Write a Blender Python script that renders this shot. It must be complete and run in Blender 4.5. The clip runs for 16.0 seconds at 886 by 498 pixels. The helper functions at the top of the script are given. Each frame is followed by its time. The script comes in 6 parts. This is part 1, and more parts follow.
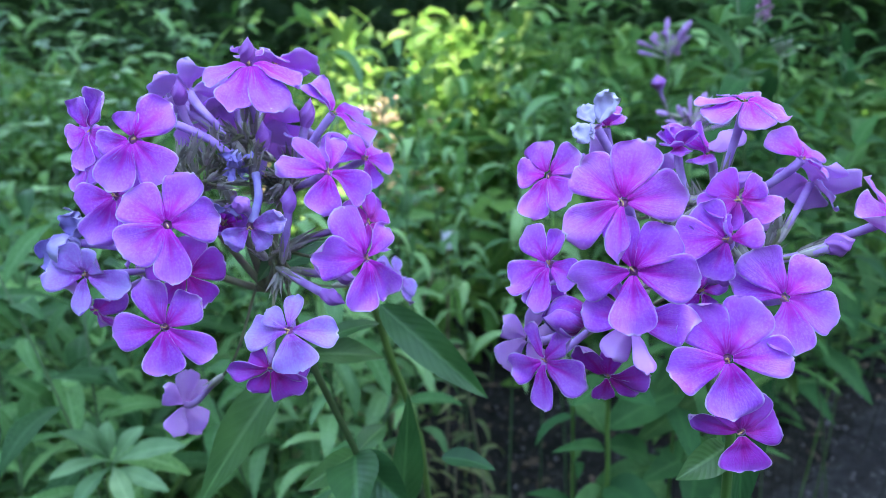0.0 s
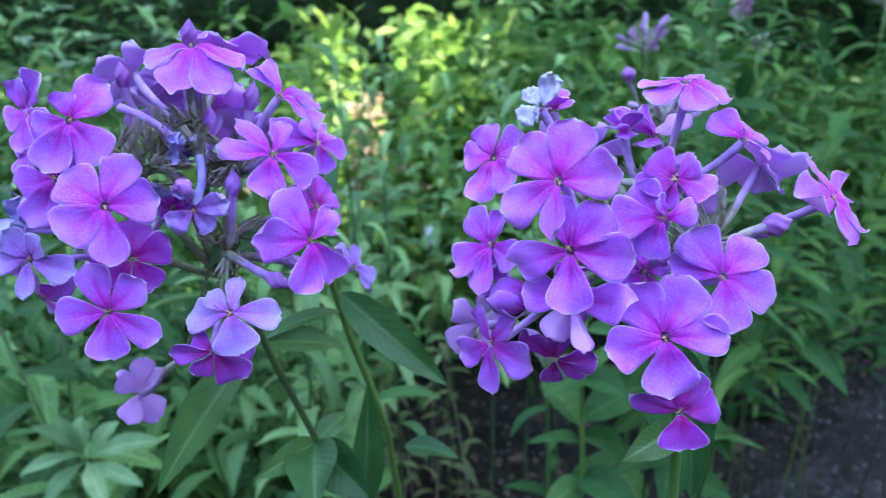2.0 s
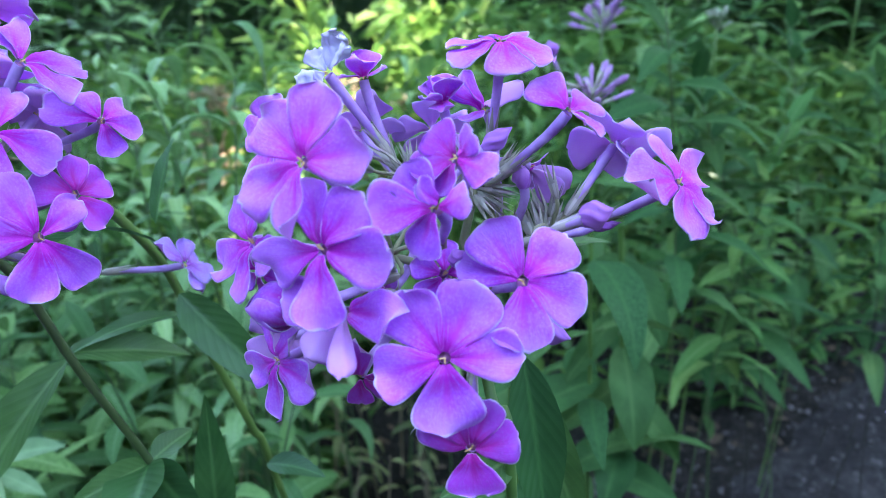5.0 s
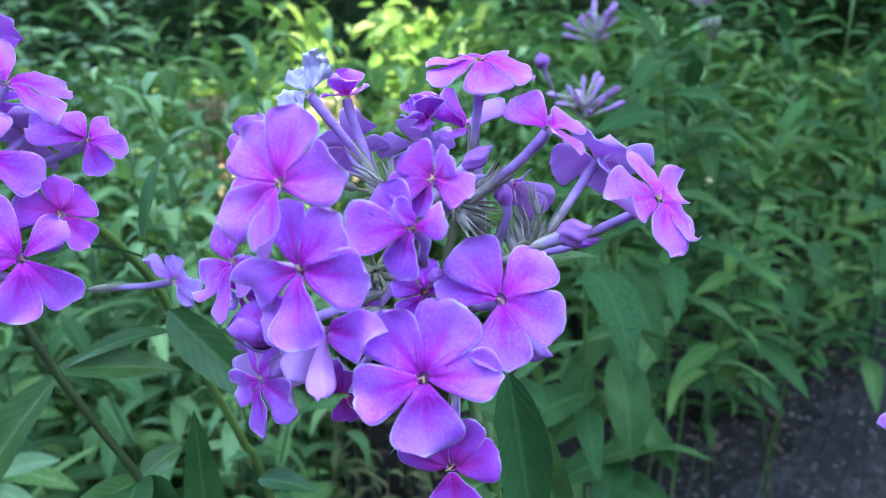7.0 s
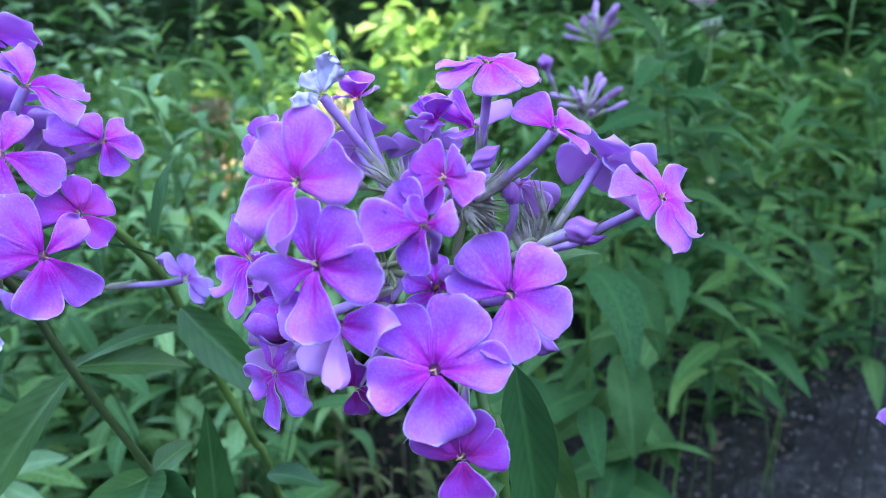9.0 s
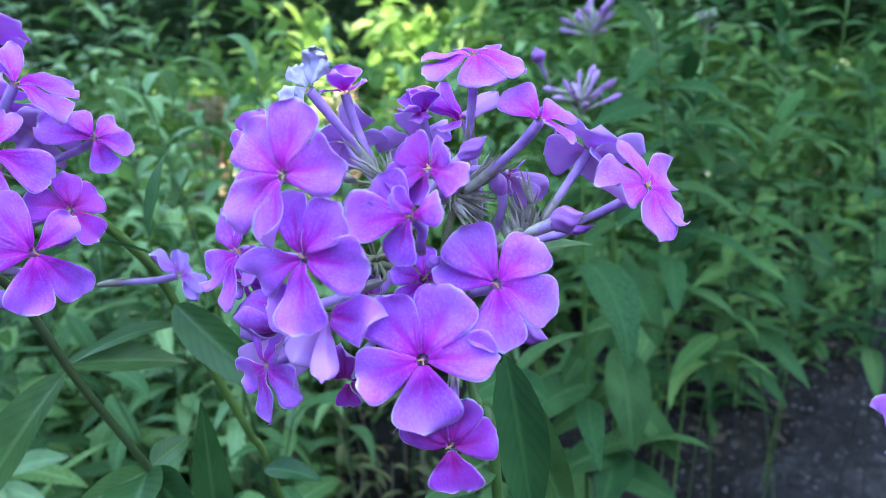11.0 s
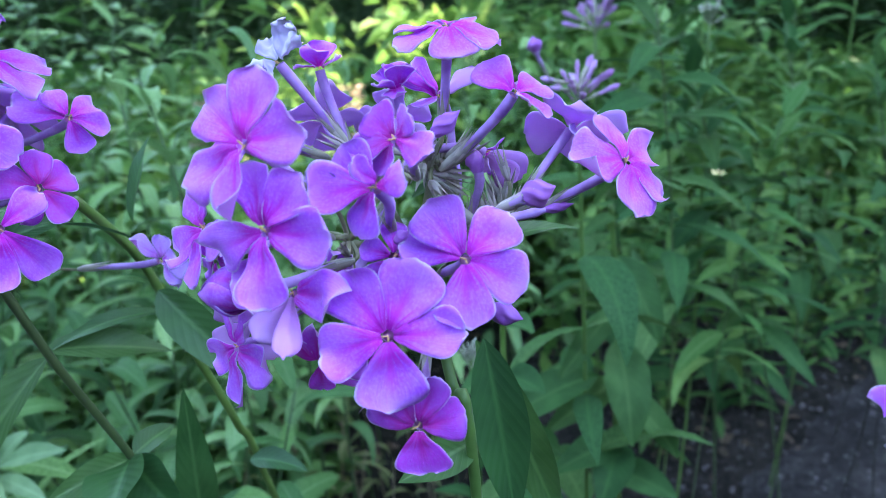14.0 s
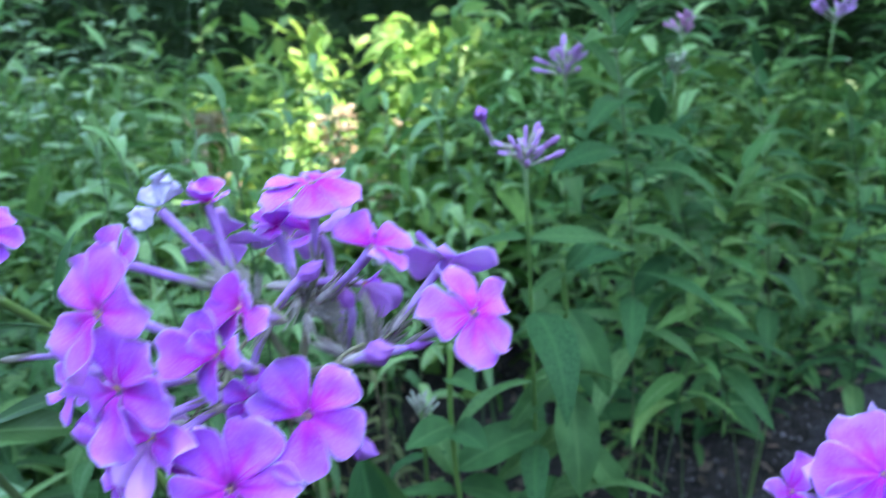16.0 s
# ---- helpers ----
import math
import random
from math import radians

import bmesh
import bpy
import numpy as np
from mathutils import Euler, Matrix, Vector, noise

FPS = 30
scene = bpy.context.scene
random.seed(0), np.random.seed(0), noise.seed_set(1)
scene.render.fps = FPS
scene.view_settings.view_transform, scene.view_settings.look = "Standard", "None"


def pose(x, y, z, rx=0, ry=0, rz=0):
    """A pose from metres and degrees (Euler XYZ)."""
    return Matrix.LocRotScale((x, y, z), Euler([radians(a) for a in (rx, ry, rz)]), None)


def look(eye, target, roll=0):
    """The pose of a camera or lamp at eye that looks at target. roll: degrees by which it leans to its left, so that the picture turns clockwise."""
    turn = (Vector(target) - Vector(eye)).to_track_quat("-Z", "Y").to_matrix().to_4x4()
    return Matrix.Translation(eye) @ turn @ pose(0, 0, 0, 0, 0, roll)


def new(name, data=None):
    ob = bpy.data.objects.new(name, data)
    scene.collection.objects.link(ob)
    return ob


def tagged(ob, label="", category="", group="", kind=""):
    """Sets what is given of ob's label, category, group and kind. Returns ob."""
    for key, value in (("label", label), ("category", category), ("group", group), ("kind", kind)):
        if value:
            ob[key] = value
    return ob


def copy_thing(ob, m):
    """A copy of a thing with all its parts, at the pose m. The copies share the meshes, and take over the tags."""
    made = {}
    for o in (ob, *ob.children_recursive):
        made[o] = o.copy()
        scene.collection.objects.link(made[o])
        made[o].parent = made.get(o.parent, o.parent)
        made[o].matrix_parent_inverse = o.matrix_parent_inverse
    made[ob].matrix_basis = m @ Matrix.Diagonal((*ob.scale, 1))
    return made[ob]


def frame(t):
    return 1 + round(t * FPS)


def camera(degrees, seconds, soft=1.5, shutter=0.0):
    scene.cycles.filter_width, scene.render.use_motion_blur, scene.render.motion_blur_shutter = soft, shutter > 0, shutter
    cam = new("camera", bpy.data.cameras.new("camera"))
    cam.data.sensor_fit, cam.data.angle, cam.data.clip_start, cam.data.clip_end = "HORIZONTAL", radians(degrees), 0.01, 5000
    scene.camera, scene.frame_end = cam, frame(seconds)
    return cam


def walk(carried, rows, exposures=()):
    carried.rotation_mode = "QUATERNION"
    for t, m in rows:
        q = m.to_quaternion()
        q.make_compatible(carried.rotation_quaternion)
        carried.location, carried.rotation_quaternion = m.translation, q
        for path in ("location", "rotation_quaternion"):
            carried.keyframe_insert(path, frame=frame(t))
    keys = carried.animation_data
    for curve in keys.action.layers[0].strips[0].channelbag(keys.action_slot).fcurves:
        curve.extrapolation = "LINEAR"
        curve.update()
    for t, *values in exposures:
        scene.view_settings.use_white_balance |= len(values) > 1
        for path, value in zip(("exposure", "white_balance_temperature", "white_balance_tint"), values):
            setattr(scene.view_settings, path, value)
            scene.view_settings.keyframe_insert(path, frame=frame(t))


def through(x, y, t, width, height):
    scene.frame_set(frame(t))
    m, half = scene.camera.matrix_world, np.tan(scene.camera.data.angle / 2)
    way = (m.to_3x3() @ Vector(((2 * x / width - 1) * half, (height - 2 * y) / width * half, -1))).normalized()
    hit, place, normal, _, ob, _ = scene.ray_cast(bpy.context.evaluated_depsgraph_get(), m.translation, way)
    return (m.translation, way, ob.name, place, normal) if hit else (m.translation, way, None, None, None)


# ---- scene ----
cam = camera(66.5, 16.0, 0.8, 0.5)
METRES, EYE, TILT, LEAN, TURN = 0.19, 0.78, -18.0, 0.0, 0.0
ROWS = [
    (0.0, 0.0, 0.0, 0.0, 0.0, 0.0, -0.0),
    (0.5, 0.0001, -0.0092, 0.0021, -0.24, 0.04, -0.01),
    (1.0, 0.0228, 0.0037, -0.0103, -0.37, 0.08, 0.43),
    (1.5, 0.0347, 0.0062, -0.0097, -0.57, -0.04, 0.25),
    (2.0, 0.0641, -0.0002, -0.022, -0.71, -0.13, 0.19),
    (2.5, 0.1389, 0.009, -0.019, -0.76, -0.14, 0.33),
    (3.0, 0.1876, 0.0514, -0.0225, -0.72, -0.47, 0.37),
    (3.5, 0.2467, 0.0935, -0.0245, -0.79, -0.78, 0.63),
    (4.0, 0.2858, 0.1288, -0.028, -0.9, -1.17, 0.39),
    (6.5, 0.3472, 0.172, -0.0022, -1.0, -0.77, 0.86),
    (7.0, 0.3486, 0.1608, -0.0031, -0.94, -0.45, 0.93),
    (7.5, 0.347, 0.1446, -0.0047, -0.87, -0.28, 0.9),
    (8.0, 0.3293, 0.146, -0.0029, -0.91, -0.14, 0.7),
    (8.5, 0.3407, 0.1401, -0.0032, -0.8, -0.36, 0.72),
    (9.0, 0.3387, 0.1387, -0.007, -0.84, -0.39, 1.02),
    (11.5, 0.3592, 0.1344, -0.0163, -0.8, -0.71, 1.77),
    (12.0, 0.364, 0.141, -0.0228, -0.72, -0.36, 1.54),
    (12.5, 0.3636, 0.156, -0.0146, -0.6, -0.44, 1.4),
    (13.0, 0.3729, 0.1542, -0.0226, -0.48, -0.45, 1.7),
    (13.5, 0.3817, 0.1746, -0.0161, -0.32, -0.76, 1.88),
    (14.0, 0.3939, 0.154, -0.0411, -0.03, -0.61, 1.67),
    (14.5, 0.3424, 0.1937, -0.0057, -0.59, -1.21, 1.34),
    (15.0, 0.3801, 0.1658, -0.0265, -0.08, -1.0, 1.61),
    (15.5, 0.42, 0.1257, 0.0057, -0.23, -0.74, 1.37),
    (16.0, 0.5635, 0.0963, 0.1175, 0.08, 0.03, 0.54),
]
walk(cam, [(t, pose(0, 0, EYE, TILT, LEAN, TURN) @ pose(METRES * x, METRES * y, METRES * z, 90 + pitch, roll, yaw)) for t, x, y, z, yaw, pitch, roll in ROWS],
     [(0.0, 3.70, 6800, 19), (4.0, 3.82, 6760, 21), (7.0, 3.87, 6720, 22), (15.4, 3.85, 6680, 23), (16.0, 3.92, 6620, 24)])
cam.data.dof.use_dof = True
cam.data.dof.focus_distance = 0.157
cam.data.dof.aperture_fstop = 19.0

# ---- light: open shade under the sky, with the sun reaching only a clearing further back ----
SUN_DIR = Vector((0.35, 0.45, 0.82)).normalized()
world = bpy.data.worlds.new("sky")
scene.world = world
world.use_nodes = True
sky = world.node_tree.nodes.new("ShaderNodeTexSky")
sky.sky_type = 'NISHITA'
sky.sun_disc = False
sky.sun_elevation = math.asin(SUN_DIR.z)
sky.sun_rotation = math.atan2(SUN_DIR.x, SUN_DIR.y)
world.node_tree.links.new(sky.outputs[0], world.node_tree.nodes["Background"].inputs[0])
world.node_tree.nodes["Background"].inputs[1].default_value = 0.15
sun = new("sun", bpy.data.lights.new("sun", 'SUN'))
sun.data.energy = 2.5
sun.data.angle = radians(0.53)
sun.data.color = (1.0, 0.95, 0.86)
sun.matrix_world = look(SUN_DIR * 20, (0, 0, 0))


# ---- materials ----
def material(name):
    m = bpy.data.materials.new(name)
    m.use_nodes = True
    nt = m.node_tree
    return m, nt, nt.nodes["Principled BSDF"]


def node(nt, kind, **inputs):
    n = nt.nodes.new(kind)
    for key, value in inputs.items():
        n.inputs[key.replace("_", " ")].default_value = value
    return n


def ramp(nt, source, *stops):
    n = nt.nodes.new("ShaderNodeValToRGB")
    while len(n.color_ramp.elements) < len(stops):
        n.color_ramp.elements.new(0.5)
    for e, (at, colour) in zip(n.color_ramp.elements, stops):
        e.position = at
        e.color = (*colour, 1) if len(colour) == 3 else colour
    nt.links.new(source, n.inputs[0])
    return n.outputs[0]


def mix(nt, factor, a, b, blend='MIX'):
    n = nt.nodes.new("ShaderNodeMix")
    n.data_type, n.blend_type = 'RGBA', blend
    for socket, value in ((n.inputs[0], factor), (n.inputs[6], a), (n.inputs[7], b)):
        if isinstance(value, bpy.types.NodeSocket):
            nt.links.new(value, socket)
        elif isinstance(value, (int, float)):
            socket.default_value = value
        else:
            socket.default_value = (*value, 1)
    return n.outputs[2]


def maths(nt, op, a, b=0.0):
    n = nt.nodes.new("ShaderNodeMath")
    n.operation = op
    for socket, value in ((n.inputs[0], a), (n.inputs[1], b)):
        if isinstance(value, bpy.types.NodeSocket):
            nt.links.new(value, socket)
        else:
            socket.default_value = value
    return n.outputs[0]


def noise_tex(nt, scale, detail=3.0, coords="Object"):
    c = nt.nodes.new("ShaderNodeTexCoord")
    n = node(nt, "ShaderNodeTexNoise", Scale=scale, Detail=detail)
    nt.links.new(c.outputs[coords], n.inputs["Vector"])
    return n.outputs[0]


def bump(nt, height, strength, distance, bsdf):
    b = node(nt, "ShaderNodeBump", Strength=strength, Distance=distance)
    nt.links.new(height, b.inputs["Height"])
    nt.links.new(b.outputs[0], bsdf.inputs["Normal"])


def translucent(nt, bsdf, colour, share):
    """Lets part of the light through a thin sheet."""
    t = nt.nodes.new("ShaderNodeBsdfTranslucent")
    nt.links.new(colour, t.inputs[0])
    m = nt.nodes.new("ShaderNodeMixShader")
    m.inputs[0].default_value = share
    nt.links.new(bsdf.outputs[0], m.inputs[1])
    nt.links.new(t.outputs[0], m.inputs[2])
    nt.links.new(m.outputs[0], nt.nodes["Material Output"].inputs[0])


def uv_split(nt):
    u = nt.nodes.new("ShaderNodeUVMap")
    s = nt.nodes.new("ShaderNodeSeparateXYZ")
    nt.links.new(u.outputs[0], s.inputs[0])
    return s.outputs[0], s.outputs[1]


def petal_material(name, body, heart, tip, streak=1.0):
    """A petal's upper side: forked magenta streaks run out of the throat, bluer towards a thin pale margin."""
    m, nt, b = material(name)
    u, v = uv_split(nt)
    across = maths(nt, 'ABSOLUTE', maths(nt, 'SUBTRACT', u, 0.5))
    blush = tuple(0.45 * x + 0.55 * y for x, y in zip(heart, body))
    col = ramp(nt, v, (0.0, heart), (0.09, heart), (0.19, blush), (0.38, body), (0.75, body), (1.0, tip))
    patches = noise_tex(nt, 150.0, 6.0)
    col = mix(nt, ramp(nt, patches, (0.42, (0, 0, 0)), (0.72, (0.48, 0.48, 0.48))), col, tip)
    # streaks: noise drawn out along the petal, strongest about the midline and near the throat
    comb = nt.nodes.new("ShaderNodeCombineXYZ")
    nt.links.new(maths(nt, 'DIVIDE', maths(nt, 'SUBTRACT', u, 0.5), maths(nt, 'ADD', maths(nt, 'MULTIPLY', v, 0.8), 0.35)), comb.inputs[0])
    nt.links.new(maths(nt, 'MULTIPLY', v, 0.09), comb.inputs[1])
    info = nt.nodes.new("ShaderNodeObjectInfo")
    nt.links.new(maths(nt, 'MULTIPLY', info.outputs["Random"], 37.0), comb.inputs[2])
    rays = node(nt, "ShaderNodeTexNoise", Scale=9.0, Detail=2.0)
    nt.links.new(comb.outputs[0], rays.inputs["Vector"])
    veins = node(nt, "ShaderNodeTexNoise", Scale=34.0, Detail=3.0)
    nt.links.new(comb.outputs[0], veins.inputs["Vector"])
    mid = ramp(nt, across, (0.0, (1, 1, 1)), (0.04, (0.9, 0.9, 0.9)), (0.12, (0.25, 0.25, 0.25)), (0.30, (0, 0, 0)))
    flare = ramp(nt, rays.outputs[0], (0.40, (0, 0, 0)), (0.55, (1, 1, 1)))
    line = maths(nt, 'MAXIMUM', maths(nt, 'MULTIPLY', mid, ramp(nt, v, (0.05, (1, 1, 1)), (0.40, (0.85, 0.85, 0.85)), (0.80, (0, 0, 0)))),
                 maths(nt, 'MULTIPLY', flare, ramp(nt, v, (0.05, (1, 1, 1)), (0.24, (0.9, 0.9, 0.9)), (0.52, (0, 0, 0)))))
    col = mix(nt, ramp(nt, veins.outputs[0], (0.45, (0, 0, 0)), (0.68, (0.12, 0.12, 0.12))), col, heart)
    col = mix(nt, ramp(nt, veins.outputs[0], (0.32, (0.18, 0.18, 0.18)), (0.48, (0, 0, 0))), col, tip)
    grain = noise_tex(nt, 1500.0, 3.0)
    col = mix(nt, ramp(nt, grain, (0.45, (0, 0, 0)), (0.66, (0.42, 0.42, 0.42))), col, tip)
    col = mix(nt, maths(nt, 'MULTIPLY', line, 0.92 * streak), col, heart)
    ragged = maths(nt, 'MULTIPLY', maths(nt, 'SUBTRACT', noise_tex(nt, 420.0, 3.0), 0.5), 0.05)
    rim = maths(nt, 'ADD', across, ragged)
    edge = maths(nt, 'MAXIMUM', ramp(nt, rim, (0.462, (0, 0, 0)), (0.490, (0.9, 0.9, 0.9))), ramp(nt, maths(nt, 'ADD', v, ragged), (0.958, (0, 0, 0)), (0.990, (0.9, 0.9, 0.9))))
    edge = maths(nt, 'MULTIPLY', edge, maths(nt, 'MULTIPLY', ramp(nt, v, (0.35, (0, 0, 0)), (0.65, (1, 1, 1))), ramp(nt, noise_tex(nt, 130.0, 2.0), (0.40, (0.15, 0.15, 0.15)), (0.60, (1, 1, 1)))))
    col = mix(nt, edge, col, (0.84, 0.76, 0.96))
    c = nt.nodes.new("ShaderNodeTexCoord")
    specks = node(nt, "ShaderNodeTexVoronoi", Scale=420.0)
    nt.links.new(c.outputs["Object"], specks.inputs["Vector"])
    dots = maths(nt, 'MULTIPLY', ramp(nt, specks.outputs["Distance"], (0.07, (1, 1, 1)), (0.12, (0, 0, 0))), ramp(nt, noise_tex(nt, 110.0, 2.0), (0.60, (0, 0, 0)), (0.66, (1, 1, 1))))
    col = mix(nt, maths(nt, 'MULTIPLY', dots, 0.8), col, (0.86, 0.80, 0.95))
    hs = node(nt, "ShaderNodeHueSaturation")
    nt.links.new(maths(nt, 'ADD', maths(nt, 'MULTIPLY', info.outputs["Random"], 0.014), 0.490), hs.inputs["Hue"])
    nt.links.new(maths(nt, 'ADD', maths(nt, 'MULTIPLY', info.outputs["Random"], 0.2), 0.87), hs.inputs["Value"])
    nt.links.new(col, hs.inputs["Color"])
    nt.links.new(hs.outputs[0], b.inputs["Base Color"])
    b.inputs["Roughness"].default_value = 0.5
    b.inputs["Sheen Weight"].default_value = 0.25
    b.inputs["Sheen Roughness"].default_value = 0.4
    bump(nt, maths(nt, 'ADD', maths(nt, 'MULTIPLY', veins.outputs[0], 1.0), maths(nt, 'MULTIPLY', grain, 0.8)), 0.45, 0.0003, b)
    translucent(nt, b, hs.outputs[0], 0.34)
    return m


def plain_material(name, low, high, scale=60.0, rough=0.55, through=0.0, bumpy=0.15, distance=0.0005, spread=0.0, island=False):
    """A surface whose colour wanders between two tones at two sizes."""
    m, nt, b = material(name)
    both = maths(nt, 'ADD', maths(nt, 'MULTIPLY', noise_tex(nt, scale, 5.0), 0.6), maths(nt, 'MULTIPLY', noise_tex(nt, scale / 6, 2.0), 0.4))
    col = ramp(nt, both, (0.32, low), (0.68, high))
    if spread:
        source = nt.nodes.new("ShaderNodeNewGeometry").outputs["Random Per Island"] if island else nt.nodes.new("ShaderNodeObjectInfo").outputs["Random"]
        hs = node(nt, "ShaderNodeHueSaturation")
        nt.links.new(maths(nt, 'ADD', maths(nt, 'MULTIPLY', source, spread), 1 - spread / 2), hs.inputs["Value"])
        nt.links.new(maths(nt, 'ADD', maths(nt, 'MULTIPLY', source, -0.05 * spread), 0.5 + 0.025 * spread), hs.inputs["Hue"])
        nt.links.new(col, hs.inputs["Color"])
        col = hs.outputs[0]
    nt.links.new(col, b.inputs["Base Color"])
    b.inputs["Roughness"].default_value = rough
    bump(nt, both, bumpy, distance, b)
    if through:
        translucent(nt, b, col, through)
    return m


def leaf_material(name, low, high, rib, through=0.3, spread=0.6, rough=0.6, island=False, gloss=0.14):
    """A leaf: a pale midrib, faint side veins, blotches, and a tone of its own."""
    m, nt, b = material(name)
    u, v = uv_split(nt)
    across = maths(nt, 'ABSOLUTE', maths(nt, 'SUBTRACT', u, 0.5))
    col = ramp(nt, noise_tex(nt, 45.0, 4.0), (0.3, low), (0.7, high))
    w = node(nt, "ShaderNodeTexWave", Scale=3.2, Distortion=1.2, Detail=1.0)
    comb = nt.nodes.new("ShaderNodeCombineXYZ")
    nt.links.new(maths(nt, 'SUBTRACT', v, maths(nt, 'MULTIPLY', across, 0.5)), comb.inputs[0])
    nt.links.new(comb.outputs[0], w.inputs["Vector"])
    veins = ramp(nt, w.outputs["Fac"], (0.9, (0, 0, 0)), (1.0, (0.14, 0.14, 0.14)))
    col = mix(nt, veins, col, rib)
    col = mix(nt, ramp(nt, across, (0.0, (0.8, 0.8, 0.8)), (0.035, (0.5, 0.5, 0.5)), (0.07, (0, 0, 0))), col, rib)
    source = nt.nodes.new("ShaderNodeNewGeometry").outputs["Random Per Island"] if island else nt.nodes.new("ShaderNodeObjectInfo").outputs["Random"]
    hs = node(nt, "ShaderNodeHueSaturation")
    nt.links.new(maths(nt, 'ADD', maths(nt, 'MULTIPLY', source, spread), 1 - spread / 2), hs.inputs["Value"])
    nt.links.new(maths(nt, 'ADD', maths(nt, 'MULTIPLY', source, -0.045), 0.515), hs.inputs["Hue"])
    nt.links.new(col, hs.inputs["Color"])
    nt.links.new(hs.outputs[0], b.inputs["Base Color"])
    b.inputs["Roughness"].default_value = rough
    b.inputs["Specular IOR Level"].default_value = gloss
    bump(nt, w.outputs["Fac"], 0.15, 0.0006, b)
    translucent(nt, b, hs.outputs[0], through)
    return m


PETAL = {
    "violet": petal_material("petal_violet", (0.61, 0.118, 0.93), (0.68, 0.003, 0.58), (0.78, 0.35, 0.98)),
    "pink": petal_material("petal_pink_violet", (0.71, 0.145, 0.92), (0.76, 0.004, 0.56), (0.86, 0.38, 0.95)),
    "deep": petal_material("petal_deep_magenta", (0.58, 0.065, 0.70), (0.56, 0.003, 0.36), (0.54, 0.16, 0.74)),
    "faded": petal_material("petal_faded_lavender", (0.54, 0.27, 0.84), (0.44, 0.05, 0.56), (0.60, 0.50, 0.92), 0.6),
}
PETAL_BACK = plain_material("petal_underside", (0.84, 0.43, 0.88), (0.92, 0.64, 0.96), 160.0, 0.6, 0.5, 0.1, 0.0002, 0.2)
PETAL_OUTSIDE = plain_material("petal_outside", (0.42, 0.08, 0.52), (0.62, 0.30, 0.80), 190.0, 0.55, 0.25, 0.3, 0.0003, 0.25)
PETAL_RIM = plain_material("petal_rim", (0.62, 0.42, 0.88), (0.84, 0.76, 0.96), 300.0, 0.6, 0.3)
WILTED = plain_material("wilted_petal", (0.24, 0.16, 0.55), (0.66, 0.62, 0.90), 170.0, 0.7, 0.25, 0.5, 0.0006)
WILTED_WHITE = plain_material("wilted_white_petal", (0.60, 0.54, 0.84), (0.95, 0.94, 0.97), 160.0, 0.7, 0.25, 0.5, 0.0006)
WILTED_BLUE = plain_material("wilted_blue_petal", (0.22, 0.16, 0.56), (0.60, 0.54, 0.86), 170.0, 0.7, 0.2, 0.5, 0.0006)
TUBE = plain_material("corolla_tube", (0.36, 0.16, 0.53), (0.69, 0.48, 0.85), 220.0, 0.55, 0.1, 0.4, 0.0003, 0.4)
THROAT = plain_material("throat", (0.34, 0.10, 0.26), (0.52, 0.22, 0.40), 300.0, 0.6)
ANTHER = plain_material("anther", (0.62, 0.36, 0.12), (0.80, 0.56, 0.26), 500.0, 0.6)
BUD = plain_material("bud_violet", (0.34, 0.08, 0.47), (0.56, 0.25, 0.72), 180.0, 0.5, 0.15, 0.3, 0.0004, 0.4)
BUD_MUTED = plain_material("bud_muted_purple", (0.38, 0.15, 0.44), (0.60, 0.37, 0.62), 180.0, 0.6, 0.15, 0.3, 0.0004, 0.6)
CALYX = plain_material("calyx", (0.27, 0.25, 0.22), (0.52, 0.53, 0.36), 260.0, 0.6, 0.1, 0.3, 0.0003, 0.6)
CALYX_PALE = plain_material("calyx_membrane", (0.46, 0.42, 0.38), (0.64, 0.65, 0.48), 260.0, 0.6, 0.2, 0.3, 0.0003, 0.4)
PEDICEL = plain_material("pedicel", (0.16, 0.16, 0.09), (0.29, 0.32, 0.15), 260.0, 0.6, 0.0, 0.3, 0.0003, 0.4)
STEM = plain_material("stem_green", (0.062, 0.155, 0.028), (0.125, 0.255, 0.050), 90.0, 0.5, 0.0, 0.2, 0.0003, 0.3)
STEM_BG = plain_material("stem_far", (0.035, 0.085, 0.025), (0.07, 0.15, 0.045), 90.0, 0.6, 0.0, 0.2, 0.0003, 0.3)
STEM_DARK = plain_material("stem_dark", (0.042, 0.082, 0.022), (0.080, 0.140, 0.042), 90.0, 0.5, 0.0, 0.2, 0.0003, 0.3)
# near-black stems: the shade low in the bed is put into their colour
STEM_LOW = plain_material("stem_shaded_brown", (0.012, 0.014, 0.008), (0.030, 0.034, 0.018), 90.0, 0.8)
# pale tan of sunlit ground, put into the leaf colour
LEAF_TAN = leaf_material("leaf_sunlit_tan", (0.36, 0.29, 0.17), (0.54, 0.46, 0.30), (0.66, 0.58, 0.41), 0.3, 0.4)
LEAF_OLIVE = leaf_material("leaf_ageing_olive", (0.10, 0.15, 0.048), (0.22, 0.29, 0.11), (0.34, 0.38, 0.18), 0.3, 0.6)
STEM_DRY = plain_material("stem_dry", (0.16, 0.13, 0.07), (0.28, 0.24, 0.14), 90.0, 0.7)
LEAF_PHLOX = leaf_material("leaf_phlox", (0.031, 0.112, 0.031), (0.066, 0.202, 0.058), (0.080, 0.215, 0.062), gloss=0.1)
LEAF_HERO = leaf_material("leaf_phlox_near", (0.023, 0.108, 0.026), (0.051, 0.190, 0.048), (0.090, 0.260, 0.076), 0.25, 0.5, 0.45, gloss=0.42)
